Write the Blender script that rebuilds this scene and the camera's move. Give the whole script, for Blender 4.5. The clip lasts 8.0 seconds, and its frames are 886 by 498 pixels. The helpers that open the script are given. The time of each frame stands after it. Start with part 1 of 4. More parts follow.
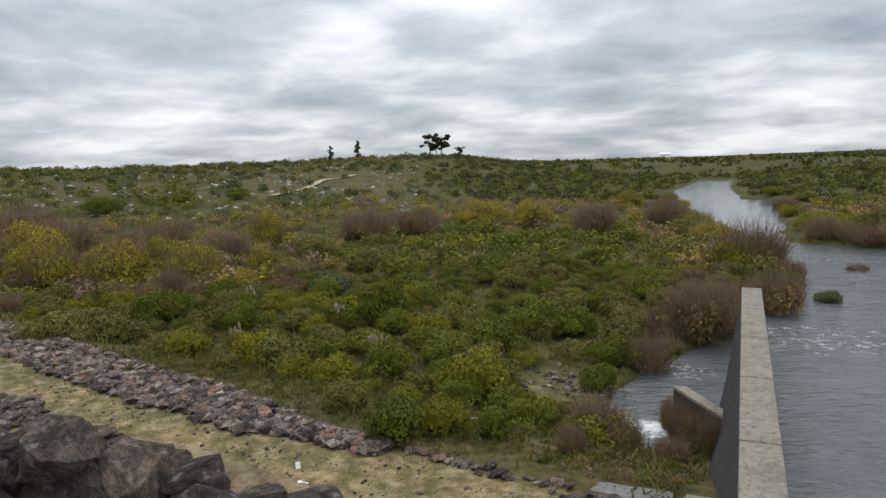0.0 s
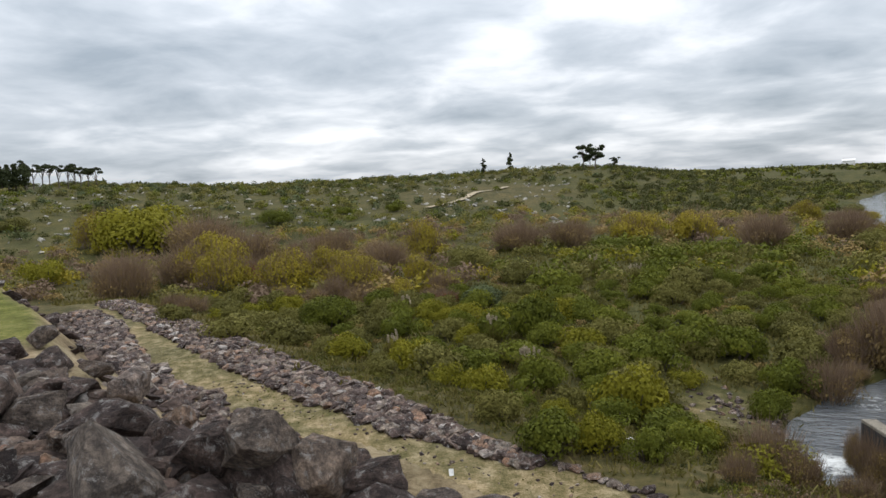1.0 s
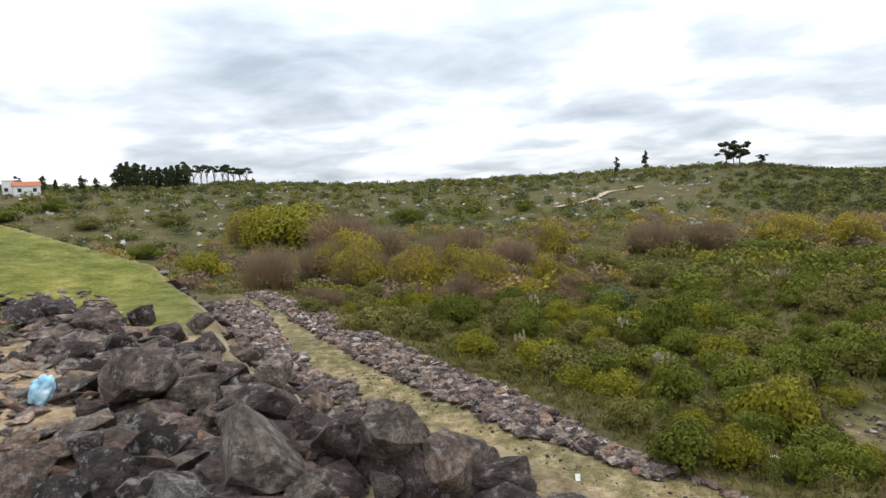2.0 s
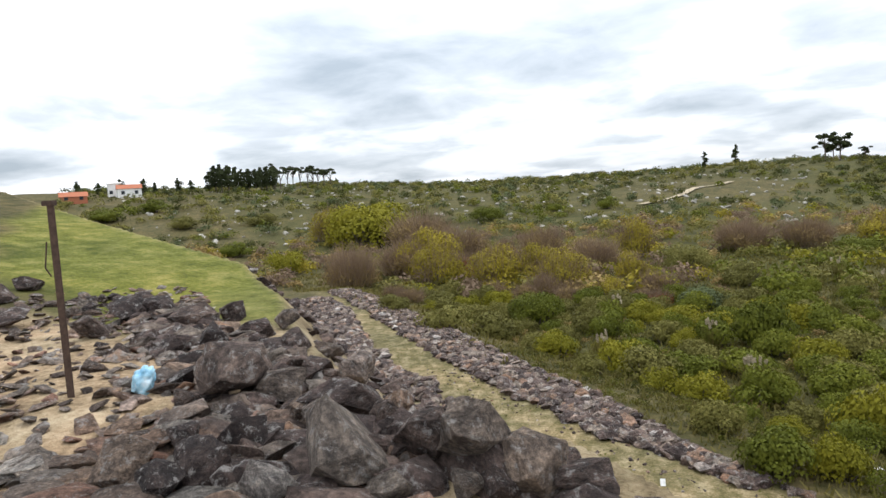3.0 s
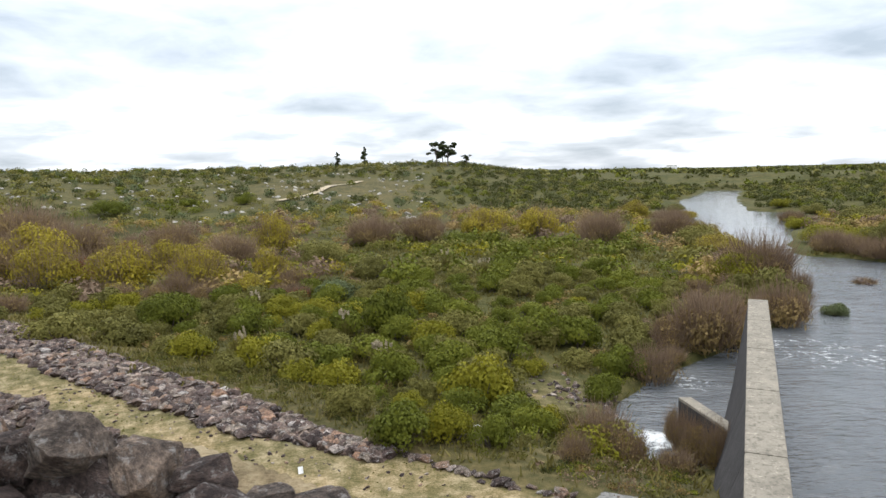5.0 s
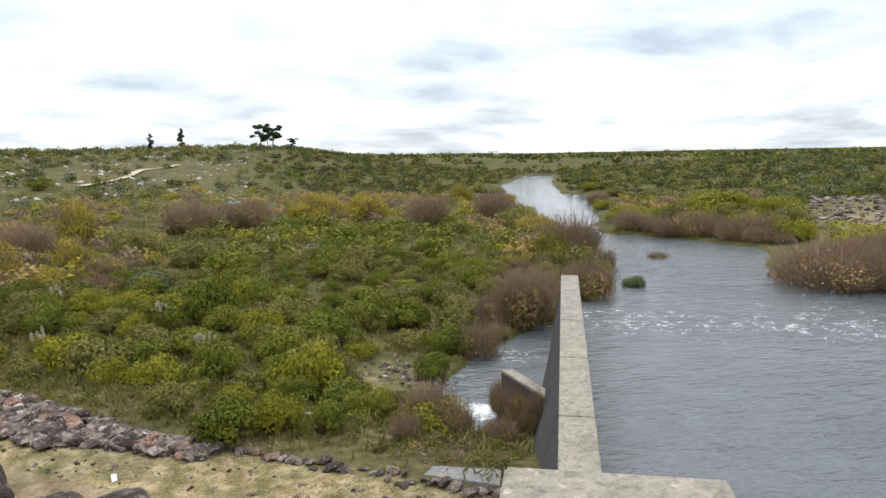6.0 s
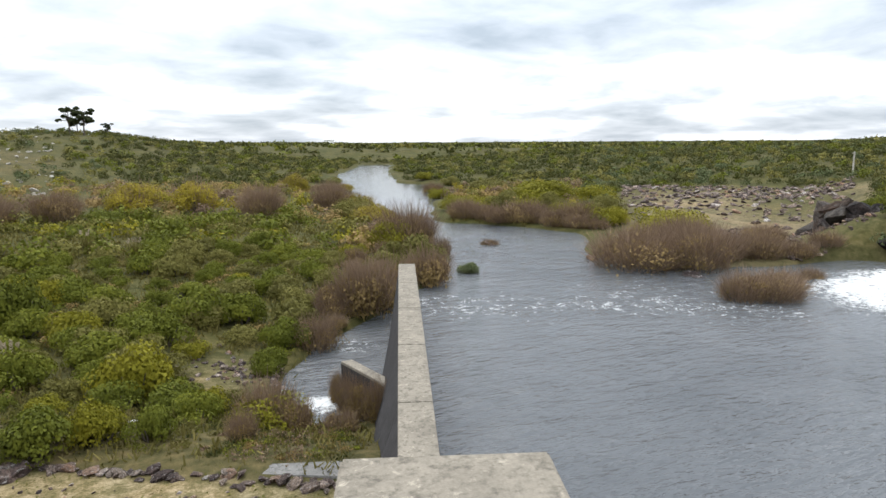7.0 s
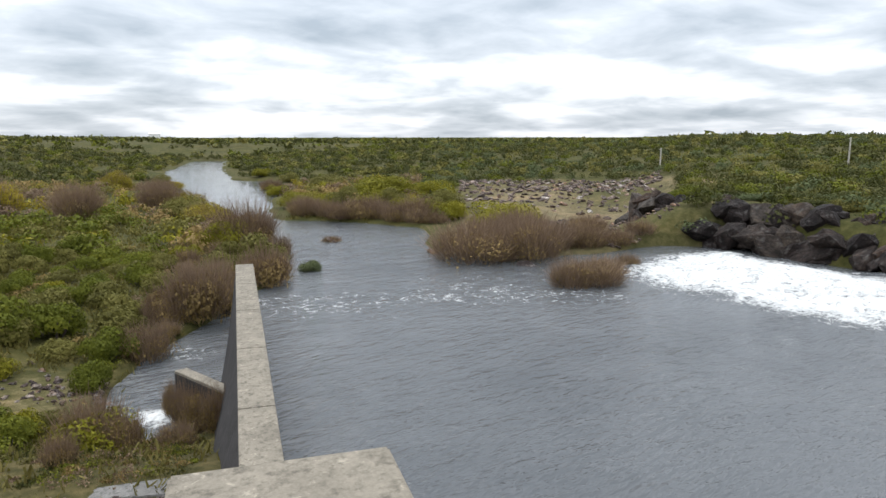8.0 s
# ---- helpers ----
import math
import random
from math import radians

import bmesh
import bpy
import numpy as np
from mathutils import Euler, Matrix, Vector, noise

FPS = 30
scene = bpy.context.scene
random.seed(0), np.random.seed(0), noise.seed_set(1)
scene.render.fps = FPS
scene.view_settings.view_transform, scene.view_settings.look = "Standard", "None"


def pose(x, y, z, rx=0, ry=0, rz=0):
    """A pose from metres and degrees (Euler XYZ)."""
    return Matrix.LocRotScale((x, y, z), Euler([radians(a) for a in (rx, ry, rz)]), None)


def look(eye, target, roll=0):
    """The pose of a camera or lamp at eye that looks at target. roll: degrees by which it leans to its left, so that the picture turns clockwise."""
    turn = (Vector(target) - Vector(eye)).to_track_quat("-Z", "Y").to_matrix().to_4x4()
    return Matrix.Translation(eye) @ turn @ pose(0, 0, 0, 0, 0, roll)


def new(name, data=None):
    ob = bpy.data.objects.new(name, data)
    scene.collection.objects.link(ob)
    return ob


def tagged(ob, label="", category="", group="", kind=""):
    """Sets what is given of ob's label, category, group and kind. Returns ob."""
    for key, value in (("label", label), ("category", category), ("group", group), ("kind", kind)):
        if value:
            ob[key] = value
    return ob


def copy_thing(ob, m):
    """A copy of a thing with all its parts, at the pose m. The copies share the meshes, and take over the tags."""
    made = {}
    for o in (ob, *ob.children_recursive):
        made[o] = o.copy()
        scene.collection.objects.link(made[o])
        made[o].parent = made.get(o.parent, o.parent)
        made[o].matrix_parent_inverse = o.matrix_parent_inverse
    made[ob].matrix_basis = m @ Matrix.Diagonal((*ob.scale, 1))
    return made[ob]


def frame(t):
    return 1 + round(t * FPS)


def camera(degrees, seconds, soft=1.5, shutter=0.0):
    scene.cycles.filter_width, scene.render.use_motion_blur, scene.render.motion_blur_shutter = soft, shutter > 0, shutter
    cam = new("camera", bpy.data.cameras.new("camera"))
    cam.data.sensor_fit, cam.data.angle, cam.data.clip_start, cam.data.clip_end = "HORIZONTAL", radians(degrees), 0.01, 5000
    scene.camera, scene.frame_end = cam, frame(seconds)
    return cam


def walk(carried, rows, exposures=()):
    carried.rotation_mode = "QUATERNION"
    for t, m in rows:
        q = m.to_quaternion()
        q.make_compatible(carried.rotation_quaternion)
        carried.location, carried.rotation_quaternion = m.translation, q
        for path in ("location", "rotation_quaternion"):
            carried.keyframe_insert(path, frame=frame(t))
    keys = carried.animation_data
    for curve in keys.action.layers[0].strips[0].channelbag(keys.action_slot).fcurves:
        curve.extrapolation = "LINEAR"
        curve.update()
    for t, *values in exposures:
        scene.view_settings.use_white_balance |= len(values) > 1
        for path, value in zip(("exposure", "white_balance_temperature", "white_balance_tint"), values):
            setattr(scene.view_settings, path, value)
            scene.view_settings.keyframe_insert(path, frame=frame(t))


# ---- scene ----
# The camera: held in the hand, turning on the spot at the edge of the embankment.
cam = camera(66.6, 8.0)
WALK = [
    (0.0, 0.004, -0.018, 1.512, 1.16, -7.02, -2.26),
    (0.5, -0.104, -0.025, 1.513, 7.0, -6.16, -2.31),
    (1.0, -0.114, -0.036, 1.515, 13.94, -5.44, -2.93),
    (1.5, -0.136, -0.034, 1.515, 20.19, -5.1, -2.73),
    (3.0, -0.136, -0.042, 1.513, 31.63, -4.72, -3.47),
    (3.5, -0.144, -0.043, 1.507, 33.88, -4.71, -3.26),
    (4.0, -0.138, -0.03, 1.515, 23.8, -5.51, -2.39),
    (4.5, -0.096, -0.063, 1.527, 12.8, -5.96, -1.87),
    (5.0, -0.028, -0.018, 1.484, 1.57, -6.36, -1.49),
    (6.5, 0.115, -0.01, 1.452, -19.14, -8.98, -0.74),
    (7.0, 0.144, -0.039, 1.472, -26.6, -9.04, -0.38),
    (7.5, 0.174, -0.058, 1.48, -32.25, -9.2, -0.41),
    (8.0, 0.225, -0.07, 1.477, -40.02, -9.44, -0.07),
]


def heading(x, y, z, yaw, pitch, lean):
    a, b = radians(yaw), radians(pitch)
    way = Vector((-math.sin(a) * math.cos(b), math.cos(a) * math.cos(b), math.sin(b)))
    return look((x, y, z), Vector((x, y, z)) + way, lean)


# The film's own exposure rises as the lens swings from the bright sky to the darker bank.
EXPOSURE = [(0.0, -0.70), (1.0, -0.55), (1.5, -0.34), (3.0, -0.12), (3.5, -0.08), (4.5, -0.08), (5.0, 0.0), (6.5, 0.06), (7.5, -0.14), (8.0, -0.2)]
walk(cam, [(t, heading(*row)) for t, *row in WALK], EXPOSURE)

# ---- light: an overcast sky, thin sun behind the clouds ----
SUN_ELEVATION, SUN_TURN = 60.0, 10.0


def node(tree, kind, **values):
    n = tree.nodes.new(kind)
    for key, value in values.items():
        if key in n.inputs:
            n.inputs[key].default_value = value
    return n


def ramp(tree, stops, fac):
    n = tree.nodes.new("ShaderNodeValToRGB")
    while len(n.color_ramp.elements) < len(stops):
        n.color_ramp.elements.new(0.5)
    for e, (p, c) in zip(n.color_ramp.elements, stops):
        e.position = p
        e.color = (*c, 1) if len(c) == 3 else c
    tree.links.new(fac, n.inputs["Fac"])
    return n.outputs["Color"]


def math_node(tree, op, a, b):
    n = tree.nodes.new("ShaderNodeMath")
    n.operation = op
    for i, v in enumerate((a, b)):
        if hasattr(v, "links"):
            tree.links.new(v, n.inputs[i])
        else:
            n.inputs[i].default_value = v
    return n.outputs[0]


def mix_color(tree, fac, a, b, blend="MIX"):
    n = tree.nodes.new("ShaderNodeMix")
    n.data_type, n.blend_type = "RGBA", blend
    for slot, v in ((0, fac), (6, a), (7, b)):
        if hasattr(v, "links"):
            tree.links.new(v, n.inputs[slot])
        else:
            n.inputs[slot].default_value = (*v, 1) if isinstance(v, tuple) and len(v) == 3 else v
    return n.outputs[2]


world = bpy.data.worlds.new("overcast_sky")
scene.world = world
world.use_nodes = True
wt = world.node_tree
wt.nodes.clear()
sky = wt.nodes.new("ShaderNodeTexSky")
sky.sky_type, sky.sun_disc = "NISHITA", False
sky.sun_elevation, sky.sun_rotation = radians(SUN_ELEVATION), radians(SUN_TURN)
coord = wt.nodes.new("ShaderNodeTexCoord")
split = wt.nodes.new("ShaderNodeSeparateXYZ")
wt.links.new(coord.outputs["Generated"], split.inputs[0])
# The cloud sheet: the direction laid out on a flat ceiling, so that it closes up towards the horizon.
height = math_node(wt, "ADD", math_node(wt, "MAXIMUM", split.outputs["Z"], 0.0), 0.16)
flat = wt.nodes.new("ShaderNodeCombineXYZ")
wt.links.new(math_node(wt, "DIVIDE", split.outputs["X"], height), flat.inputs[0])
wt.links.new(math_node(wt, "DIVIDE", split.outputs["Y"], height), flat.inputs[1])
big = node(wt, "ShaderNodeTexNoise", Scale=0.62, Detail=4.0, Roughness=0.48, Distortion=0.25)
wt.links.new(flat.outputs[0], big.inputs["Vector"])
streaks = node(wt, "ShaderNodeTexNoise", Scale=1.9, Detail=6.0, Roughness=0.55, Distortion=0.3)
wt.links.new(flat.outputs[0], streaks.inputs["Vector"])
cover = math_node(wt, "ADD", math_node(wt, "MULTIPLY", big.outputs["Fac"], 0.62), math_node(wt, "MULTIPLY", streaks.outputs["Fac"], 0.38))
cloud = ramp(wt, [(0.36, (0.50, 0.58, 0.67)), (0.48, (0.84, 0.91, 1.00)), (0.61, (1.50, 1.53, 1.59))], cover)
# An overcast sky is about three times as bright overhead as at the horizon.
lift = math_node(wt, "ADD", math_node(wt, "MULTIPLY", math_node(wt, "MAXIMUM", split.outputs["Z"], 0.0), 1.6), 0.95)
lifted = wt.nodes.new("ShaderNodeVectorMath")
lifted.operation = "SCALE"
wt.links.new(cloud, lifted.inputs[0])
wt.links.new(lift, lifted.inputs["Scale"])
cloud = lifted.outputs[0]
blend = mix_color(wt, 0.988, sky.outputs["Color"], cloud)
back = wt.nodes.new("ShaderNodeBackground")
wt.links.new(blend, back.inputs["Color"])
back.inputs["Strength"].default_value = 0.95
wout = wt.nodes.new("ShaderNodeOutputWorld")
wt.links.new(back.outputs[0], wout.inputs[0])

sun = new("sun", bpy.data.lights.new("sun", "SUN"))
sun.data.energy, sun.data.angle, sun.data.color = 1.8, radians(30), (1.0, 0.96, 0.9)
sun.matrix_world = look((20, -20, 60), (20 - math.sin(radians(SUN_TURN)) * 40, -20 - math.cos(radians(SUN_TURN)) * 40, 60 - 40 * math.tan(radians(SUN_ELEVATION))))

# ---- materials ----
def principled(name, rough=0.9, spec=0.3):
    m = bpy.data.materials.new(name)
    m.use_nodes = True
    t = m.node_tree
    b = t.nodes["Principled BSDF"]
    b.inputs["Roughness"].default_value = rough
    b.inputs["Specular IOR Level"].default_value = spec
    return m, t, b


def noise_fac(t, scale, detail=4.0, rough=0.55, coord="Object", stretch=None, distort=0.0):
    c = t.nodes.new("ShaderNodeTexCoord")
    n = node(t, "ShaderNodeTexNoise", Scale=scale, Detail=detail, Roughness=rough, Distortion=distort)
    src = c.outputs[coord]
    if stretch:
        mp = t.nodes.new("ShaderNodeMapping")
        mp.inputs["Scale"].default_value = stretch
        t.links.new(src, mp.inputs[0])
        src = mp.outputs[0]
    t.links.new(src, n.inputs["Vector"])
    return n.outputs["Fac"]


def bump(t, b, fac, strength, distance):
    n = node(t, "ShaderNodeBump", Strength=strength, Distance=distance)
    t.links.new(fac, n.inputs["Height"])
    t.links.new(n.outputs[0], b.inputs["Normal"])


def leaf_material(name, dark, mid, light):
    m, t, b = principled(name, 0.75, 0.12)
    g = t.nodes.new("ShaderNodeNewGeometry")
    o = t.nodes.new("ShaderNodeObjectInfo")
    drift = math_node(t, "ADD", math_node(t, "MULTIPLY", noise_fac(t, 0.45, 3.0, 0.6), 1.5), -0.25)
    mixed = math_node(t, "ADD", math_node(t, "MULTIPLY", g.outputs["Random Per Island"], 0.24), math_node(t, "MULTIPLY", o.outputs["Random"], 0.22))
    mixed = math_node(t, "ADD", mixed, math_node(t, "MULTIPLY", drift, 0.54))
    col = ramp(t, [(0.12, dark), (0.5, mid), (0.88, light)], mixed)
    t.links.new(col, b.inputs["Base Color"])
    tr = t.nodes.new("ShaderNodeBsdfTranslucent")
    t.links.new(col, tr.inputs["Color"])
    mx = t.nodes.new("ShaderNodeMixShader")
    mx.inputs[0].default_value = 0.16
    t.links.new(b.outputs[0], mx.inputs[1])
    t.links.new(tr.outputs[0], mx.inputs[2])
    t.links.new(mx.outputs[0], t.nodes["Material Output"].inputs[0])
    return m


LEAF = {
    "green": leaf_material("leaf_green", (0.038, 0.047, 0.007), (0.111, 0.123, 0.015), (0.214, 0.214, 0.027)),
    "olive": leaf_material("leaf_olive", (0.066, 0.062, 0.018), (0.140, 0.129, 0.033), (0.229, 0.203, 0.058)),
    "yellow": leaf_material("leaf_yellow", (0.133, 0.109, 0.016), (0.274, 0.220, 0.026), (0.438, 0.345, 0.043)),
    "lime": leaf_material("leaf_lime", (0.083, 0.082, 0.008), (0.183, 0.170, 0.015), (0.292, 0.252, 0.025)),
    "brown": leaf_material("leaf_brown", (0.123, 0.085, 0.034), (0.235, 0.162, 0.064), (0.342, 0.246, 0.093)),
    "mauve": leaf_material("twig_mauve", (0.112, 0.076, 0.050), (0.206, 0.143, 0.096), (0.294, 0.213, 0.144)),
    "russet": leaf_material("leaf_russet", (0.142, 0.049, 0.016), (0.256, 0.086, 0.023), (0.350, 0.139, 0.038)),
    "pine": leaf_material("leaf_pine", (0.017, 0.023, 0.009), (0.037, 0.046, 0.017), (0.063, 0.074, 0.028)),
    "grey_green": leaf_material("leaf_grey_green", (0.050, 0.066, 0.026), (0.097, 0.115, 0.050), (0.143, 0.160, 0.069)),
    "dark": leaf_material("leaf_dark", (0.024, 0.027, 0.007), (0.059, 0.064, 0.018), (0.118, 0.112, 0.035)),
    "lawn": leaf_material("lawn_blade", (0.063, 0.070, 0.010), (0.109, 0.110, 0.017), (0.168, 0.152, 0.036)),
    "grass": leaf_material("dry_grass", (0.057, 0.055, 0.015), (0.130, 0.113, 0.032), (0.241, 0.189, 0.068)),
}


def ground_material():
    m, t, b = principled("grassy_ground", 0.95, 0.1)
    patch = noise_fac(t, 0.12, 5.0, 0.6)
    fine = noise_fac(t, 1.7, 6.0, 0.65)
    grain = noise_fac(t, 14.0, 4.0, 0.7)
    grass = ramp(t, [(0.3, (0.036, 0.036, 0.013)), (0.5, (0.080, 0.068, 0.030)), (0.7, (0.150, 0.114, 0.056))], fine)
    soil = ramp(t, [(0.3, (0.075, 0.056, 0.036)), (0.7, (0.165, 0.128, 0.080))], grain)
    pick = ramp(t, [(0.58, (0, 0, 0)), (0.74, (0.8, 0.8, 0.8))], patch)
    col = mix_color(t, pick, grass, soil)
    # lawn of the embankment and the worn path are marked on the mesh
    for layer, stops in (("lawn", [(0.38, (0.056, 0.068, 0.012)), (0.50, (0.118, 0.124, 0.024)), (0.61, (0.215, 0.195, 0.066))]),
                         ("path", [(0.38, (0.070, 0.066, 0.024)), (0.50, (0.165, 0.132, 0.070)), (0.61, (0.320, 0.255, 0.165))]),
                         ("stony", [(0.37, (0.120, 0.082, 0.052)), (0.49, (0.275, 0.200, 0.130)), (0.62, (0.420, 0.330, 0.235))]),
                         ("meadow", [(0.25, (0.030, 0.034, 0.010)), (0.5, (0.058, 0.058, 0.018)), (0.75, (0.115, 0.098, 0.040))])):
        a = t.nodes.new("ShaderNodeAttribute")
        a.attribute_name = layer
        both = math_node(t, "ADD", math_node(t, "MULTIPLY", fine, 0.6), math_node(t, "MULTIPLY", grain, 0.4))
        col = mix_color(t, a.outputs["Fac"], col, ramp(t, stops, both))
    broad = ramp(t, [(0.34, (0.48, 0.56, 0.46)), (0.5, (0.95, 0.98, 0.9)), (0.66, (1.35, 1.25, 1.15))], noise_fac(t, 0.22, 8.0, 0.72, distort=0.4))
    col = mix_color(t, 0.85, col, broad, "MULTIPLY")
    t.links.new(col, b.inputs["Base Color"])
    bump(t, b, grain, 0.8, 0.06)
    return m


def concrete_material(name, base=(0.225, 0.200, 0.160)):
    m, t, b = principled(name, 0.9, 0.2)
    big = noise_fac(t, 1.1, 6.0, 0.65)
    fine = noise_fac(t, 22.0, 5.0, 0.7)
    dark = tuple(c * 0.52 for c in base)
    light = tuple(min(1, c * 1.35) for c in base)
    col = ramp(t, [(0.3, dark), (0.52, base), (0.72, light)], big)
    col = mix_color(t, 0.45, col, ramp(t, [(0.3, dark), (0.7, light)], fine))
    crust = noise_fac(t, 4.5, 7.0, 0.75, distort=0.7)
    col = mix_color(t, ramp(t, [(0.57, (0, 0, 0)), (0.66, (0.8, 0.8, 0.8))], crust), col, tuple(min(1, c * 1.9) for c in base))
    drip = noise_fac(t, 3.0, 6.0, 0.7, stretch=(2.2, 2.2, 0.10))
    col = mix_color(t, ramp(t, [(0.50, (0, 0, 0)), (0.64, (0.7, 0.7, 0.7))], drip), col, tuple(c * 0.35 for c in base))
    t.links.new(col, b.inputs["Base Color"])
    bump(t, b, fine, 0.5, 0.01)
    return m


def water_material():
    m, t, b = principled("river_water", 0.12, 0.5)
    b.inputs["IOR"].default_value = 1.33
    a = t.nodes.new("ShaderNodeAttribute")
    a.attribute_name = "foam"
    streak = noise_fac(t, 0.9, 8.0, 0.72, distort=1.2)
    fine = noise_fac(t, 3.4, 6.0, 0.7, distort=0.8)
    n = math_node(t, "ADD", math_node(t, "MULTIPLY", streak, 0.6), math_node(t, "MULTIPLY", fine, 0.4))
    both = math_node(t, "ADD", n, math_node(t, "MULTIPLY", a.outputs["Fac"], 0.28))
    flecks = ramp(t, [(0.63, (0, 0, 0)), (0.80, (1, 1, 1))], both)
    silt = ramp(t, [(0.3, (0.072, 0.078, 0.084)), (0.7, (0.108, 0.114, 0.120))], noise_fac(t, 0.09, 4.0))
    t.links.new(mix_color(t, flecks, silt, (0.70, 0.71, 0.70)), b.inputs["Base Color"])
    t.links.new(math_node(t, "ADD", math_node(t, "MULTIPLY", flecks, 0.6), 0.07), b.inputs["Roughness"])
    swell = noise_fac(t, 0.75, 3.0, 0.5, stretch=(0.55, 1.5, 1.0), distort=0.3)
    ripple = noise_fac(t, 2.6, 3.0, 0.55, stretch=(0.6, 1.5, 1.0))
    h = math_node(t, "ADD", swell, math_node(t, "MULTIPLY", ripple, 0.75))
    h = math_node(t, "ADD", h, math_node(t, "MULTIPLY", flecks, 0.25))
    calm = t.nodes.new("ShaderNodeAttribute")
    calm.attribute_name = "calm"
    n = node(t, "ShaderNodeBump", Distance=0.42)
    t.links.new(math_node(t, "ADD", math_node(t, "MULTIPLY", calm.outputs["Fac"], -0.46), 0.54), n.inputs["Strength"])
    t.links.new(h, n.inputs["Height"])
    t.links.new(n.outputs[0], b.inputs["Normal"])
    return m


GROUND, CONCRETE, WATER = ground_material(), concrete_material("weathered_concrete"), water_material()
# Wall sides: shade is put into the dark base colour, under drip streaks.
CONCRETE_DARK = concrete_material("shaded_streaked_concrete", (0.046, 0.043, 0.043))


def rock_material(name, warm, wet=1.0):
    m, t, b = principled(name, 0.88, 0.25)
    o = t.nodes.new("ShaderNodeObjectInfo")
    g = t.nodes.new("ShaderNodeNewGeometry")
    r = math_node(t, "FRACT", math_node(t, "ADD", o.outputs["Random"], g.outputs["Random Per Island"]), 0.0)
    dark = [(0.0, (0.040, 0.030, 0.028)), (0.35, (0.080, 0.059, 0.053)), (0.62, (0.118, 0.088, 0.074)),
            (0.80, (0.18, 0.155, 0.13)), (0.91, (0.19, 0.115, 0.075)), (1.0, (0.32, 0.31, 0.295))]
    slate = [(0.0, (0.105, 0.080, 0.066)), (0.3, (0.175, 0.132, 0.105)), (0.5, (0.200, 0.190, 0.172)),
             (0.68, (0.235, 0.165, 0.118)), (0.86, (0.215, 0.120, 0.088)), (1.0, (0.42, 0.39, 0.35))]
    base = ramp(t, [(p, tuple(c * (1.0 if warm else 1.08) * wet for c in col)) for p, col in (slate if warm else dark)], r)
    strata = noise_fac(t, 2.6, 9.0, 0.72, stretch=(1.0, 1.15, 1.9), distort=0.15)
    fine = noise_fac(t, 15.0, 7.0, 0.8)
    col = mix_color(t, 0.9, base, ramp(t, [(0.36, (0.30, 0.28, 0.28)), (0.5, (0.95, 0.9, 0.87)), (0.64, (1.9, 1.8, 1.7))], strata), "MULTIPLY")
    col = mix_color(t, 0.75, col, ramp(t, [(0.38, (0.35, 0.34, 0.34)), (0.5, (1.0, 1.0, 1.0)), (0.62, (1.8, 1.75, 1.7))], fine), "MULTIPLY")
    lichen = noise_fac(t, 5.5, 8.0, 0.8, distort=0.3)
    col = mix_color(t, ramp(t, [(0.545, (0, 0, 0)), (0.62, (0.75, 0.75, 0.75))], lichen), col, (0.40 * wet, 0.375 * wet, 0.35 * wet))
    t.links.new(col, b.inputs["Base Color"])
    h = math_node(t, "ADD", strata, math_node(t, "MULTIPLY", fine, 0.35))
    bump(t, b, h, 1.0, 0.16)
    return m


ROCK, SLATE = rock_material("riprap_rock", False), rock_material("broken_slate", True)


def plain(name, color, rough=0.8, metal=0.0, scale=8.0, vary=0.35):
    m, t, b = principled(name, rough)
    b.inputs["Metallic"].default_value = metal
    f = noise_fac(t, scale, 5.0, 0.65)
    t.links.new(ramp(t, [(0.3, tuple(c * (1 - vary) for c in color)), (0.7, tuple(min(1, c * (1 + vary)) for c in color))], f), b.inputs["Base Color"])
    bump(t, b, f, 0.3, 0.005)
    return m


# ---- the lie of the land ----
WATER_Z = -9.0
AX, AY = 0.83, -0.56      # along the embankment, towards the spillway
NX, NY = 0.56, 0.83       # away from it, down the valley
WX, WY = 0.39, 0.92       # along the spillway wall
RIVER = [(1.5, -60), (1.5, 4.2), (9.6, 23.6), (8.6, 22.6), (6.6, 23.8), (6.2, 26.5), (7.5, 29.5), (10.0, 32.6), (14.8, 37.2), (19.8, 43), (23.6, 46), (29, 58), (33, 69), (33.5, 80),
         (35.5, 92), (38, 104), (44, 127), (59, 190), (92, 262), (112, 304), (121, 297), (88, 219), (67, 161), (72, 145), (56, 115), (46, 96), (39.5, 84),
         (39.5, 77), (43, 74), (48, 62), (39, 49), (40.5, 41), (45, 38), (52, 36.5), (57, 35), (62, 31), (59.5, 24), (58.5, 17), (60, -60)]


def smooth(a, b, x):
    s = np.clip((x - a) / (b - a), 0, 1)
    return s * s * (3 - 2 * s)


def river_distance(x, y):
    """Metres from the shore: minus in the water."""
    inside = np.zeros_like(x, bool)
    best = np.full_like(x, 1e9)
    for (ax, ay), (bx, by) in zip(RIVER, RIVER[1:] + RIVER[:1]):
        dx, dy = bx - ax, by - ay
        s = np.clip(((x - ax) * dx + (y - ay) * dy) / (dx * dx + dy * dy), 0, 1)
        best = np.minimum(best, np.hypot(x - ax - s * dx, y - ay - s * dy))
        if dy:
            inside ^= ((ay > y) != (by > y)) & (x < ax + (y - ay) * dx / dy)
    return np.where(inside, -best, best)


def wobble(x, y, size, seed):
    """Cheap smooth unevenness about 0, between -1 and 1."""
    p = seed * 1.7
    return (np.sin(x / size + p + 1.3 * np.sin(y / size * 0.7 + p)) + np.sin(y / size * 1.13 - p + 1.1 * np.sin(x / size * 0.83 + 2 * p))) / 2


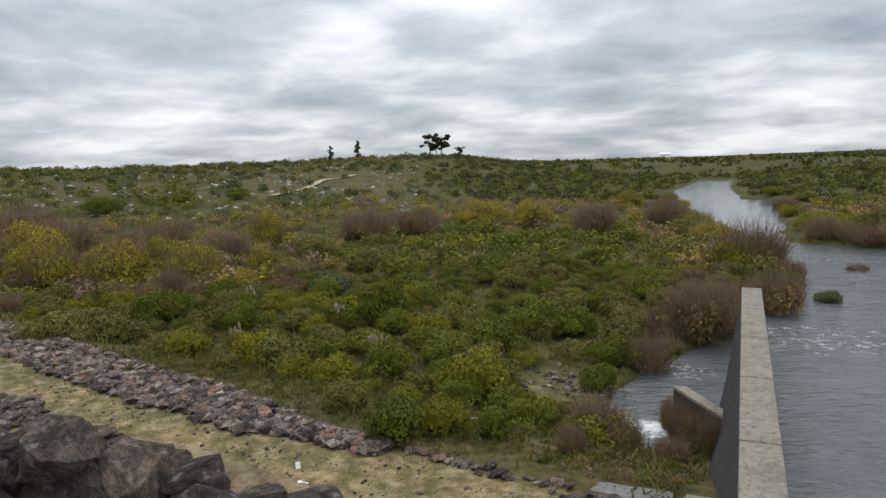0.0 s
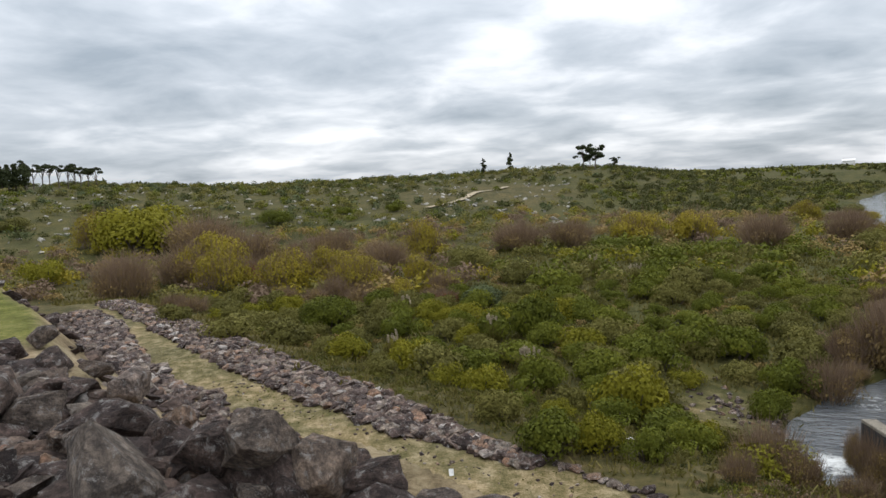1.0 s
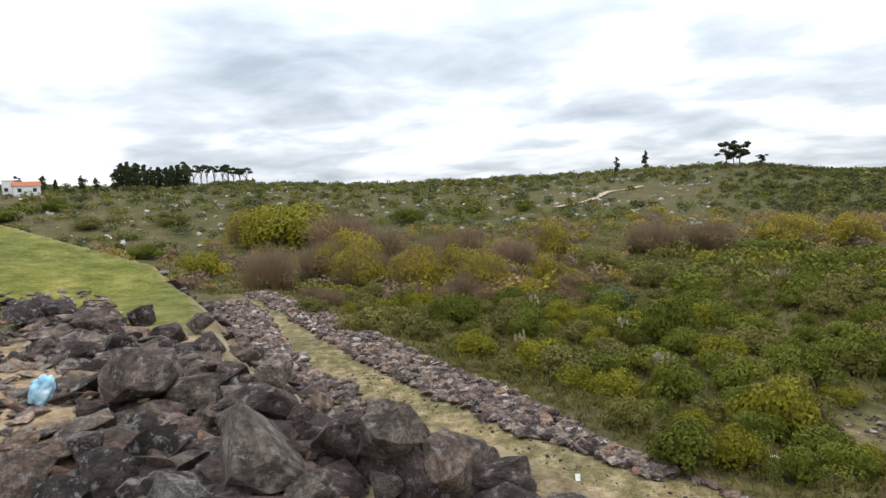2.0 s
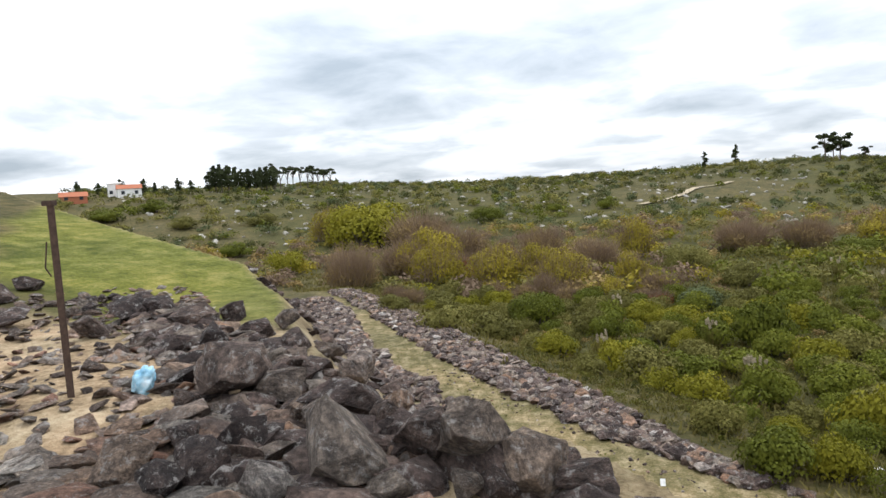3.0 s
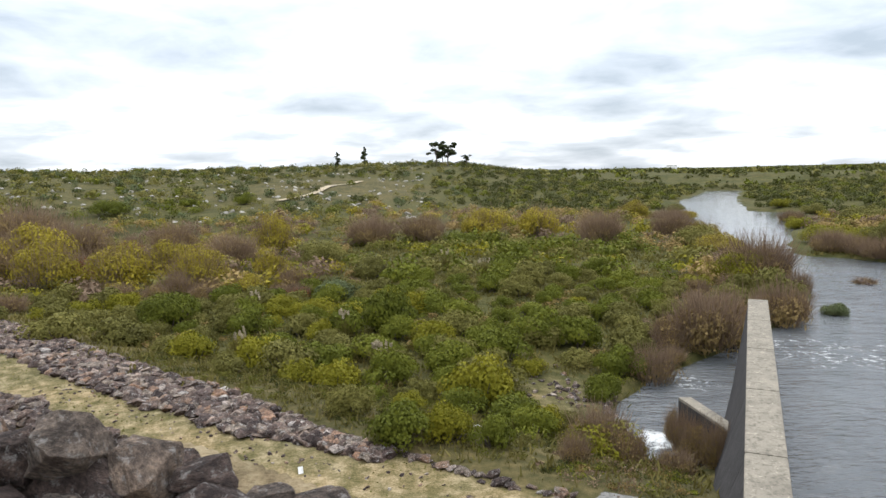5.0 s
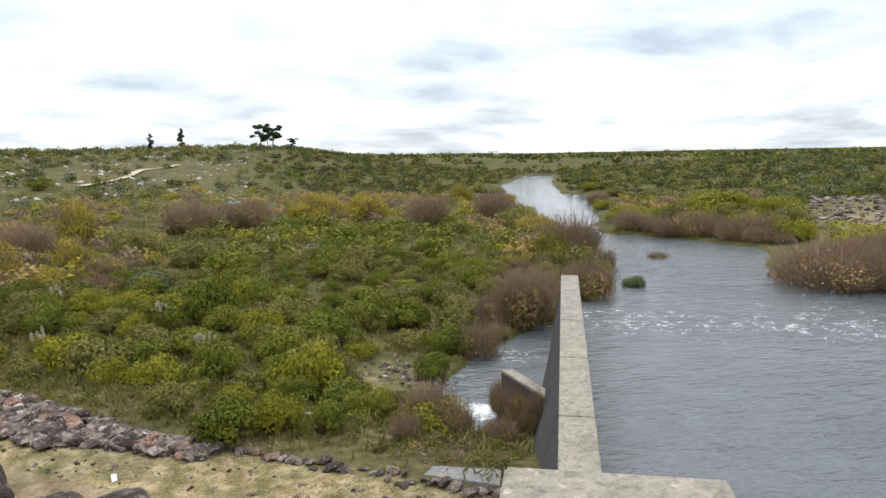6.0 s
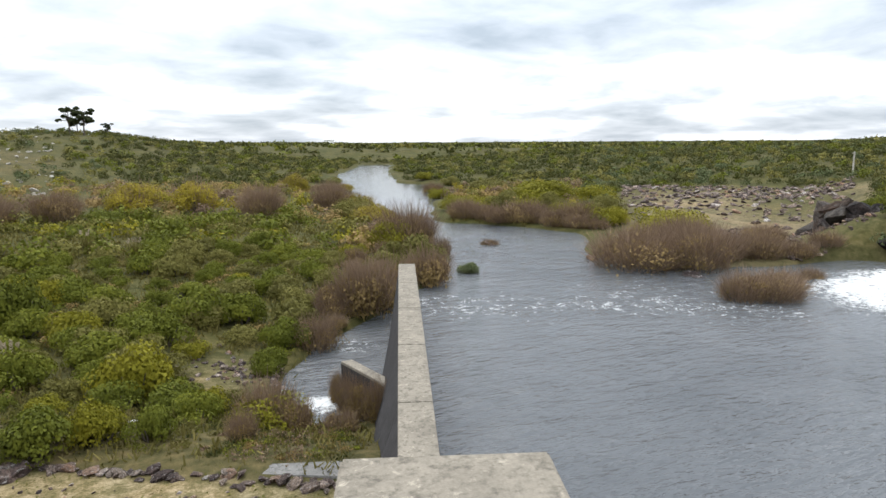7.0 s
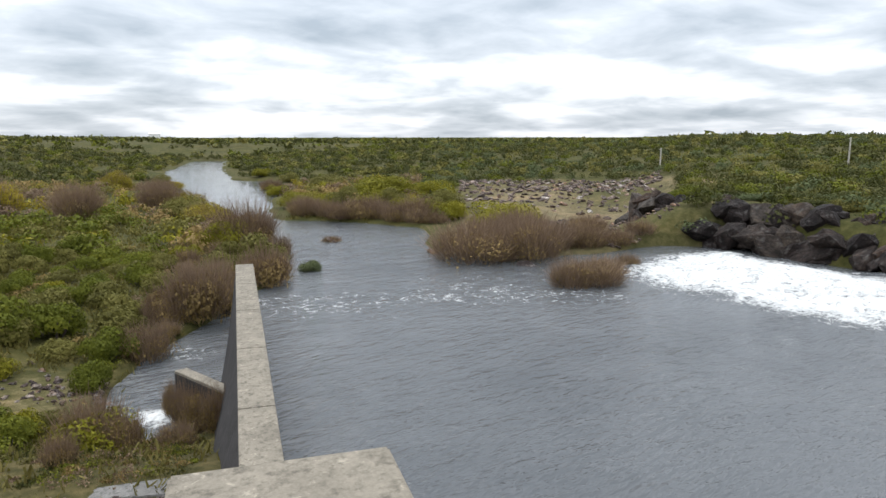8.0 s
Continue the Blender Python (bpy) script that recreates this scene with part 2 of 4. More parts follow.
def lie(x, y):
    """Height, lawn, path and stony ground at plan places."""
    x, y = np.asarray(x, float), np.asarray(y, float)
    u, v = x * AX + y * AY, x * NX + y * NY
    w = x * WY - y * WX
    r = np.hypot(x, y)
    az = np.degrees(np.arctan2(x, y))
    # valley floor and the hills round it
    hill = 13.0 * smooth(0, 1, (22 - az) / 26) + 4.5 * smooth(-28, -46, az) + 5.4 * smooth(0, 1, (az - 6) / 12)
    bank = river_distance(x, y)
    land = -8.2 + hill * smooth(75, 300, r) * smooth(2, 90, bank) + 0.35 * wobble(x, y, 5.0, 1) * smooth(1, 6, bank)
    land = land + 0.9 * (1 - 0.65 * smooth(30, 40, az)) * wobble(x, y, 31.0, 2) * smooth(40, 90, r) * smooth(4, 30, bank)
    land = land + 3.0 * smooth(54, 61, az) * smooth(0.5, 3.5, bank) * smooth(0, 1, (r - 40) / 15) - 0.5 * smooth(8, 2, bank)
    shore = bank + 0.8 * wobble(x, y, 2.3, 3) * smooth(30, 36, y)
    # embankment: a bench that rises to the left, its edge, the rock slope, the path on its foot
    q = 0.2 * (x + 9.8) + 0.98 * (y - 9.3)
    edge = np.maximum(v - 1.5 - 0.5 * smooth(8, 12, -u) - 0.6 * smooth(-4.5, -3.2, u), q - 0.6)
    bench = 0.13 * np.clip(-9.8 - x, 0, 19) * smooth(6, 14, -u) + 0.12 * wobble(x, y, 1.1, 5) * smooth(12, 4, r)
    bench = bench + 0.05 * np.clip(-v - 1.5, 0, 20) * smooth(5, 9, -u)
    slope = bench - (0.80 + 0.35 * smooth(-26, -15, u) + 0.7 * smooth(-9, -4, u)) * np.clip(edge, 0, None)
    slope = slope - 0.35 * np.clip(-u - 42, 0, 60)
    berm = -7.0 - 0.9 * smooth(16.0, 24, v) + 0.05 * wobble(x, y, 1.3, 4)
    away = np.maximum(smooth(17, 24, v), smooth(60, 78, -u))
    foot = berm * (1 - away) + land * away
    z = np.maximum(slope, foot)
    s = x * WX + y * WY
    gap = (s > -1.5) & (r > 1.9) & (y < 15) & (w > -0.35)
    z = np.where(gap, -11.0, z)
    wet = np.where(s < -1.5, 0, np.where((w < -0.3) & (y < 22.5), 0, np.where(r < 1.9, 0, 1)))
    z = z + (np.minimum(-10.6, z) - z) * smooth(1.2, -1.2, shore) * wet
    lawn = smooth(0.3, 0.0, edge) * smooth(7.6, 9.6, -u + 0.5 * wobble(x, y, 0.9, 81)) * smooth(-0.9, 0.3, v + 0.35 * np.clip(-u - 9, 0, 8) + 0.4 * wobble(x, y, 0.7, 82)) * smooth(70, 55, r)
    lawn = np.maximum(lawn, smooth(10.6, 11.6, v) * smooth(14.2, 12.6, v) * (0.62 + 0.38 * wobble(x, y, 1.7, 6)) * smooth(22, 8, -u))
    bend = 3.6 * smooth(-30, -56, u)
    path = smooth(10.6, 11.4, v - bend) * smooth(15.6, 14.8, v) * smooth(66, 58, -u)
    path = np.maximum(path, 0.62 * smooth(3.4, 0.6, np.hypot((x - 4.4) / 0.8, (y - 29.8) / 1.7) + 0.9 * wobble(x, y, 1.1, 41)))
    stony = smooth(1.0, -0.5, edge) * smooth(13, 10.5, -u) * (1 - 0.9 * lawn)
    stony = np.maximum(stony, smooth(-0.2, 0.3, edge) * smooth(11.6, 10.6, v - bend) * smooth(60, 48, -u))
    stony = np.maximum(stony, 0.45 * (1 + 0.5 * wobble(x, y, 6.0, 71)) * smooth(52, 60, r) * smooth(40, 44, az) * smooth(150, 132, r + 1.2 * np.abs(az - 50)) * smooth(68, 62, az))
    return z, lawn, path, stony


def meadow_at(x, y):
    """How thickly the low scrub covers the ground, by distance; a pasture on the hill stays open."""
    r = np.hypot(x, y)
    field = smooth(1.1, 0.8, np.hypot((x + 32) / 26, (y - 188) / 30))
    open_hill = smooth(120, 165, r) * smooth(4, -10, np.degrees(np.arctan2(x, y)))
    return smooth(18, 45, r) * (1 - 0.85 * field) * (1 - 0.4 * open_hill) * smooth(19, 24, x * NX + y * NY) * (0.75 + 0.25 * wobble(x, y, 9.0, 31))


def mesh_object(name, verts, faces, material, parent=None, label="", smooth_faces=False):
    me = bpy.data.meshes.new(name)
    me.from_pydata([tuple(v) for v in np.asarray(verts)], [], [tuple(f) for f in faces])
    me.materials.append(material)
    if smooth_faces:
        me.polygons.foreach_set("use_smooth", [True] * len(me.polygons))
    ob = new(name, me)
    ob.parent = parent
    return tagged(ob, label)


def quad_mesh(name, corners, material, parent=None, label=""):
    """Many loose leaves or blades: corners is n x 3 x 3 or n x 4 x 3."""
    n, k = corners.shape[:2]
    return mesh_object(name, corners.reshape(-1, 3), np.arange(k * n).reshape(-1, k), material, parent, label)


def build_ground():
    front = np.radians(np.linspace(-78, 78, 400))
    rest = np.radians(np.linspace(84, 276, 50)[1:-1])
    az = np.concatenate([front, rest])
    rad = np.concatenate([[0.001], np.geomspace(0.5, 60, 220), np.geomspace(60, 420, 190)[1:], np.geomspace(420, 4500, 40)[1:]])
    A, R = np.meshgrid(az, rad)
    x, y = R * np.sin(A), R * np.cos(A)
    z, lawn, path, stony = lie(x, y)
    n, k = len(az), len(rad)
    i = np.arange(k - 1)[:, None] * n + np.arange(n)[None, :]
    j = np.arange(k - 1)[:, None] * n + (np.arange(n)[None, :] + 1) % n
    faces = np.stack([i, i + n, j + n, j], -1).reshape(-1, 4)
    ob = mesh_object("ground", np.stack([x, y, z], -1).reshape(-1, 3), faces.tolist(), GROUND, smooth_faces=True)
    for layer, values in (("lawn", lawn), ("path", path), ("stony", stony), ("meadow", meadow_at(x, y) * (1 - stony))):
        ob.data.attributes.new(layer, "FLOAT", "POINT").data.foreach_set("value", values.ravel())
    tagged(ob, "grassy valley floor, embankment and distant hills", "ground", kind="structure")
    return ob


build_ground()


def foam_at(x, y):
    """White water: the spillway's jet, and the line of eddies that it drives across the river."""
    core = smooth(11.5, 4.0, np.abs(x - (48.5 + 0.25 * np.maximum(y - 22, 0))) - 1.0 * wobble(x, y, 2.1, 11) - 1.8 * wobble(x, y, 4.7, 13)) * smooth(36, 29, y)
    core = core * smooth(44, 29, y + 0.5 * (54 - x))
    eddy = 0.40 * smooth(5.5, 0.6, np.abs((y - 38.5) + 0.62 * (x - 18.0) - 2.4 * wobble(x, y, 5.0, 12))) * smooth(12, 18, x) * smooth(44, 36, x)
    eddy = np.maximum(eddy, 0.30 * smooth(13, 3, np.hypot(x - 33, y - 33)))
    eddy = np.maximum(eddy, 0.25 * smooth(7, 1, np.hypot(x - 36, y - 66)))
    pool = 0.9 * smooth(1.1, 0.5, np.hypot(x - 7.35, (y - 25.4) * 0.8)) + 0.45 * smooth(2.5, 0.5, np.hypot(x - 11.0, y - 32.5))
    return np.clip(np.maximum(np.maximum(core, eddy), pool), 0, 1), core


def build_water():
    made = []
    for xs, ys in ((np.arange(0, 72.1, 0.36), np.arange(-12, 72.1, 0.36)), (np.linspace(72, 200, 40), np.linspace(-12, 72, 40)),
                   (np.linspace(0, 200, 120), np.linspace(72, 340, 160)), (np.linspace(-1, 200, 20), np.linspace(-70, -12, 10))):
        X, Y = np.meshgrid(xs, ys)
        foam, core = foam_at(X, Y)
        chop = wobble(X, Y, 0.5, 14) * wobble(Y, X, 0.83, 15)
        Z = WATER_Z + 0.03 * wobble(X, Y, 1.9, 8) + 0.02 * wobble(X, Y, 0.55, 9) + core * (0.35 + 0.32 * chop + 0.25 * wobble(X, Y, 1.6, 16)) * smooth(72, 66, X)
        made.append((X, Y, Z, foam))
    verts, faces, values, start = [], [], [], 0
    for X, Y, Z, foam in made:
        n, k = X.shape[1], X.shape[0]
        idx = start + (np.arange(k - 1)[:, None] * n + np.arange(n - 1)[None, :]).ravel()
        faces.append(np.stack([idx, idx + 1, idx + n + 1, idx + n], -1))
        verts.append(np.stack([X, Y, Z], -1).reshape(-1, 3))
        values.append(foam.ravel())
        start += n * k
    ob = mesh_object("water", np.concatenate(verts), np.concatenate(faces).tolist(), WATER, smooth_faces=True)
    ob.data.attributes.new("foam", "FLOAT", "POINT").data.foreach_set("value", np.concatenate(values))
    xyz = np.concatenate(verts)
    ob.data.attributes.new("calm", "FLOAT", "POINT").data.foreach_set("value", smooth(45, 95, xyz[:, 1]))
    tagged(ob, "grey rippled river with white foaming spillway water", "river", kind="structure")


build_water()


def along_wall(s, w, z):
    """A place s metres along the spillway wall, w to its right."""
    return (s * WX + w * WY, s * WY - w * WX, z)


def prism(name, bottom, top, material, parent=None, label="", bevel=0.03):
    """A block between two four-cornered outlines, with worn edges."""
    bm = bmesh.new()
    a = [bm.verts.new(p) for p in bottom]
    b = [bm.verts.new(p) for p in top]
    bm.faces.new(a[::-1])
    bm.faces.new(b)
    for k in range(4):
        bm.faces.new((a[k], a[(k + 1) % 4], b[(k + 1) % 4], b[k]))
    bmesh.ops.recalc_face_normals(bm, faces=bm.faces)
    if bevel:
        bmesh.ops.bevel(bm, geom=list(bm.edges), offset=bevel, segments=2, affect="EDGES")
    me = bpy.data.meshes.new(name)
    bm.to_mesh(me)
    bm.free()
    me.materials.append(material)
    ob = new(name, me)
    ob.parent = parent
    return tagged(ob, label)


def build_spillway_wall():
    wall = new("spillway_wall")
    tagged(wall, "long weathered concrete spillway wall with a shaded, streaked side", "wall")
    for k in range(5):
        s0, s1 = 12.2 + k * 5.28, 12.2 + (k + 1) * 5.28 - 0.03
        box = lambda a, b, z: [along_wall(s0, a, z), along_wall(s1, a, z), along_wall(s1, b, z), along_wall(s0, b, z)]
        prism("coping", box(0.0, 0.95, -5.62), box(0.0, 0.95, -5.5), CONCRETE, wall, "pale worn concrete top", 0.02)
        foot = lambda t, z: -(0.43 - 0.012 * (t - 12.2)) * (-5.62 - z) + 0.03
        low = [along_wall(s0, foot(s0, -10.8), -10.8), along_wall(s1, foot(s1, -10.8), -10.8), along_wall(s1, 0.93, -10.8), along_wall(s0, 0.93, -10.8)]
        # the shaded side is a darker concrete than the coping
        prism("wall_body", low, box(0.03, 0.93, -5.62), CONCRETE_DARK, wall, "side with drip streaks, its shade in the colour", 0.0)
    pier = new("pier")
    tagged(pier, "broad flat-topped weathered concrete pier", "pier")
    box = lambda s0, s1, a, b, z: [along_wall(s0, a, z), along_wall(s1, a, z), along_wall(s1, b, z), along_wall(s0, b, z)]
    prism("cap", box(1.9, 5.5, -0.40, 1.41, -1.45), box(1.9, 5.5, -0.40, 1.41, -1.2), CONCRETE, pier, "grey concrete cap with lichen", 0.025)
    prism("shaft", box(1.9, 5.42, -0.34, 1.34, -10.8), box(1.9, 5.42, -0.34, 1.34, -1.45), CONCRETE, pier, "", 0.0)


build_spillway_wall()

# ---- plants ----
def crown_quads(rng, rx, ry, rz, n, leaf, lobes=7, base=0.15, upright=0.0, wide=1.0):
    """n leaf sprays on the skin of a few lobes: n x 3 x 3, standing on z = 0."""
    c = rng.normal(size=(lobes, 3))
    c /= np.linalg.norm(c, axis=1)[:, None]
    c *= rng.uniform(0.25, 0.62, (lobes, 1))
    c[:, 2] = np.abs(c[:, 2]) * 0.9
    size = rng.uniform(0.30, 0.52, lobes) * min(1.0, (9 / lobes) ** 0.25)
    k = rng.integers(0, lobes, n)
    d = rng.normal(size=(n, 3))
    d /= np.linalg.norm(d, axis=1)[:, None]
    d[:, 2] = np.where(d[:, 2] < -0.35, -d[:, 2], d[:, 2])
    p = c[k] + d * (size[k] * rng.uniform(0.55, 1.08, n) ** 0.5)[:, None]
    p *= (rx, ry, rz)
    p[:, 2] += base * rz
    p[:, 2] = np.maximum(p[:, 2], 0.04)
    t = np.cross(d, rng.normal(size=(n, 3)))
    t[:, 2] += upright
    t /= np.linalg.norm(t, axis=1)[:, None]
    s = np.cross(t, d + rng.normal(size=(n, 3)) * 0.34)
    s /= np.linalg.norm(s, axis=1)[:, None]
    a = leaf * rng.uniform(0.6, 1.4, (n, 1))
    wd = a * rng.uniform(0.34, 0.6, (n, 1)) * wide
    return np.stack([p - t * a * 0.35 + s * wd, p - t * a * 0.35 - s * wd, p + t * a * 0.75], 1)


def twig_quads(rng, r, h, n, thin):
    """Bare upright twigs, fanning out from the ground."""
    a = rng.uniform(0, 2 * np.pi, n)
    d = np.sqrt(rng.uniform(0, 1, n)) * r
    f = np.stack([np.cos(a) * d * 0.55, np.sin(a) * d * 0.55, np.zeros(n)], 1)
    f[:, 2] = rng.uniform(0, 0.55, n) * h * (1 - (d / r) ** 2 * 0.5)
    g = f.copy()
    g[:, :2] *= rng.uniform(1.1, 1.6, (n, 1))
    g[:, :2] += rng.normal(0, 0.10 * h, (n, 2))
    g[:, 2] += rng.uniform(0.2, 0.55, n) * h
    side = rng.normal(size=(n, 3))
    side[:, 2] = 0
    side *= (thin / np.linalg.norm(side, axis=1))[:, None]
    return np.stack([f - side, f + side, g + side * 0.4, g - side * 0.4], 1)


def stem_mesh(rng, h, n, parent):
    """A clump of leaning stems from one root."""
    verts, faces = [(-0.04, -0.03, -0.25), (0.04, -0.03, -0.25), (0.0, 0.05, -0.25)], []
    for k in range(n):
        a = rng.uniform(0, 2 * np.pi)
        d = rng.uniform(0.1, 0.65)
        x, y, z = d * math.cos(a), d * math.sin(a), h * rng.uniform(0.3, 0.58)
        i = len(verts)
        verts += [(x - 0.01, y, z), (x + 0.01, y - 0.006, z), (x, y + 0.01, z)]
        faces += [(0, 1, i + 1, i), (1, 2, i + 2, i + 1), (2, 0, i, i + 2)]
    return mesh_object("trunk", verts, faces, BARK, parent)


BARK = plain("bark", (0.10, 0.082, 0.066), 0.9, scale=12.0)
LABELS = {
    "green": "rounded leafy green shrub on the valley floor", "olive": "dull olive scrubby bush among grass",
    "yellow": "autumn-yellow willow with thin branches", "lime": "bright yellow-green leafy shrub",
    "brown": "brown half-bare shrub in autumn leaf", "mauve": "bare mauve-brown thicket of thin twigs",
    "russet": "rust-red autumn shrub among grass", "grey_green": "pale grey-green bush among olive scrub", "dark": "dark dull-green low trees",
}
MASTER = {}


def hash_of(word):
    return sum((i + 1) * ord(c) for i, c in enumerate(word))


def shrub_master(tint, k, fine):
    """One shrub about 1 m in radius and 1 m high; a large one has more and finer leaves."""
    m, g = (2.3, 0.66) if fine else (1.0, 1.0)
    rng = np.random.default_rng(hash_of(tint) + k)
    ob = new("shrub")
    stem_mesh(rng, 0.9, 9, ob)
    if tint in ("mauve", "brown", "russet"):
        quad_mesh("branchwork", twig_quads(rng, 1.0, 1.0, int(850 * m), 0.007 * g), LEAF["mauve"], ob, "bare thin twigs")
        leafy = LEAF["brown" if tint == "mauve" else tint]
        quad_mesh("crown", crown_quads(rng, 0.95, 0.95, 0.74, int((900 if tint == "mauve" else 2300) * m), 0.042 * g, 17, upright=0.5, wide=1.2), leafy, ob, "sparse dry leaves")
    elif tint == "yellow":
        quad_mesh("branchwork", twig_quads(rng, 1.0, 1.0, int(300 * m), 0.006 * g), LEAF["mauve"], ob, "bare thin twigs")
        quad_mesh("crown", crown_quads(rng, 1.0, 1.0, 0.82, int(3000 * m), 0.050 * g, 19, upright=0.4, wide=1.2), LEAF[tint], ob)
    else:
        quad_mesh("crown", crown_quads(rng, 1.0, 1.0, 0.80, int(4200 * m), 0.050 * g, 20, upright=0.4, wide=1.35), LEAF[tint], ob)
    return ob


def shrub(tint, x, y, r, h, k=0, turn=0.0):
    z = max(float(lie(x, y)[0]), WATER_Z - 0.15) - 0.05
    key = (tint, k, r > 2.9)
    m = pose(x, y, z, 0, 0, turn)
    if key not in MASTER:
        MASTER[key] = ob = shrub_master(*key)
    else:
        ob = copy_thing(MASTER[key], m)
    ob.matrix_basis = m @ Matrix.Diagonal((r, r, h, 1))
    return tagged(ob, LABELS[tint], "shrub", "shrubs in the valley")


def zone_tints(az, r):
    """Which shrubs grow where: green by the embankment, a belt of autumn willows behind, brown thickets on the banks."""
    if az > 38:
        return ["dark", "dark", "olive", "dark", "grey_green", "green"] if r > 60 else ["mauve", "mauve", "brown"]
    if az > 15 and r < 95:
        return ["brown", "mauve", "brown", "olive", "lime"] if az > 17 else ["green", "brown", "olive"]
    if az < -9:
        near, far = 58, 128
    else:
        near, far = 92, 150
    if near < r < far:
        return ["yellow", "brown", "mauve", "olive", "brown", "lime", "mauve", "olive", "yellow", "brown", "mauve", "olive"]
    if r >= far:
        return ["olive", "dark", "olive", "green", "dark", "grey_green"] if az < 0 else ["dark", "green", "dark", "olive", "dark"]
    return ["green", "green", "olive", "lime", "green", "olive"] if az > -16 else ["olive", "green", "olive", "lime", "olive"]

# ---- shrubs that stand out by themselves ----
shrub("lime", 0.67, 28.1, 2.1, 3.02, 0, 121)
shrub("green", -4.19, 39.77, 2.12, 3.8, 1, 303)
shrub("green", 4.45, 38.09, 2.42, 2.79, 2, 278)
shrub("green", -2.17, 20.6, 1.58, 1.88, 0, 66)
shrub("green", 0.8, 20.51, 0.94, 1.47, 1, 189)
shrub("lime", -0.55, 21.03, 1.17, 1.7, 2, 309)
shrub("olive", -4.11, 23.77, 1.2, 1.35, 0, 242)
shrub("olive", -8.85, 32.35, 2.13, 2.15, 1, 320)
shrub("olive", -10.87, 30.1, 1.25, 1.46, 2, 297)
shrub("green", -19.53, 43.32, 2.96, 3.2, 0, 33)
shrub("olive", -19.85, 37.65, 2.25, 2.11, 1, 310)
shrub("green", -14.84, 45.19, 1.82, 2.14, 2, 6)
shrub("grey_green", -14.66, 36.08, 1.13, 1.41, 0, 240)
shrub("olive", -22.37, 35.9, 2.43, 1.9, 1, 132)
shrub("green", 9.22, 43.66, 1.39, 1.81, 2, 282)
shrub("green", 14.65, 52.53, 1.82, 1.95, 0, 119)
shrub("green", 9.19, 60.14, 1.74, 2.17, 1, 98)
shrub("lime", 3.12, 25.42, 0.97, 1.33, 2, 240)
shrub("green", 1.93, 25.73, 0.78, 1.22, 0, 276)
shrub("mauve", 4.6, 22.6, 1.5, 2.2, 1, 281)
shrub("mauve", 5.3, 21.6, 1.0, 1.5, 0, 140)
shrub("mauve", 3.22, 19.45, 0.71, 1.14, 2, 243)
shrub("brown", 8.25, 23.4, 0.9, 2.1, 0, 203)
shrub("mauve", 9.29, 32.83, 1.84, 2.36, 1, 327)
shrub("brown", 13.68, 37.61, 2.72, 4.01, 2, 77)
shrub("brown", 12.14, 38.82, 1.77, 2.22, 0, 118)
shrub("brown", 15.98, 39.34, 2.26, 4.24, 1, 325)
shrub("brown", 21.17, 44.36, 2.59, 3.54, 2, 77)
shrub("brown", 25.52, 58.24, 4.54, 5.1, 0, 267)
shrub("mauve", 27.13, 54.57, 1.74, 2.72, 1, 199)
shrub("lime", 30.2, 76.5, 3.2, 2.9, 2, 7)
shrub("olive", 27.4, 79.4, 4.0, 3.9, 0, 343)
shrub("mauve", 28.97, 92.7, 4.12, 4.3, 1, 32)
shrub("yellow", -24.25, 85.93, 4.01, 6.33, 2, 81)
shrub("yellow", -18.79, 65.02, 2.25, 3.61, 0, 302)
shrub("yellow", -30.85, 61.01, 4.54, 5.78, 1, 21)
shrub("yellow", -23.69, 59.54, 3.96, 4.85, 2, 154)
shrub("yellow", -44.41, 69.13, 5.83, 7.29, 0, 15)
shrub("russet", -38.77, 67.11, 2.2, 3.44, 1, 137)
shrub("russet", -41.43, 83.39, 1.98, 3.71, 2, 242)
shrub("russet", -13.62, 54.21, 1.6, 1.75, 0, 304)
shrub("grey_green", -9.71, 52.69, 2.81, 2.4, 1, 198)
shrub("brown", -60.94, 91.88, 7.79, 7.31, 2, 218)
shrub("brown", -48.62, 82.72, 5.89, 5.95, 0, 202)
shrub("mauve", -25.46, 73.27, 4.04, 4.13, 1, 295)
shrub("brown", -36.63, 84.8, 4.36, 4.91, 2, 227)
shrub("olive", -16.11, 76.46, 3.33, 3.12, 0, 68)
shrub("brown", -11.81, 88.99, 5.08, 4.37, 1, 187)
shrub("brown", -5.07, 89.84, 4.25, 4.38, 2, 49)
shrub("yellow", 3.49, 95.85, 4.98, 5.09, 0, 18)
shrub("yellow", 11.34, 97.6, 4.4, 5.65, 1, 69)
shrub("mauve", 18.23, 89.36, 4.31, 4.84, 2, 253)
shrub("yellow", 34.19, 134.48, 3.92, 4.9, 0, 111)
shrub("green", -0.53, 87.98, 3.32, 2.34, 1, 132)
shrub("green", 3.82, 63.62, 2.72, 2.55, 2, 344)
shrub("green", -2.02, 45.83, 1.98, 2.06, 0, 223)
shrub("olive", -6.43, 34.77, 1.55, 1.61, 1, 320)
shrub("lime", -8.37, 38.36, 1.33, 1.6, 2, 154)
shrub("olive", -3.26, 32.75, 1.13, 1.21, 0, 215)
shrub("green", -1.62, 34.48, 1.35, 1.74, 1, 259)
shrub("green", 12.77, 62.79, 2.13, 2.28, 2, 197)
shrub("green", 5.66, 72.96, 2.42, 2.27, 0, 293)
shrub("olive", -8.6, 63.52, 2.44, 2.57, 1, 179)
shrub("lime", -73.18, 93.83, 11.76, 10.5, 2, 273)
shrub("yellow", -83.52, 96.83, 6.61, 7.89, 0, 299)
shrub("lime", -66.59, 67.19, 4.02, 4.6, 1, 208)
shrub("green", -90.47, 79.41, 4.53, 3.19, 2, 299)
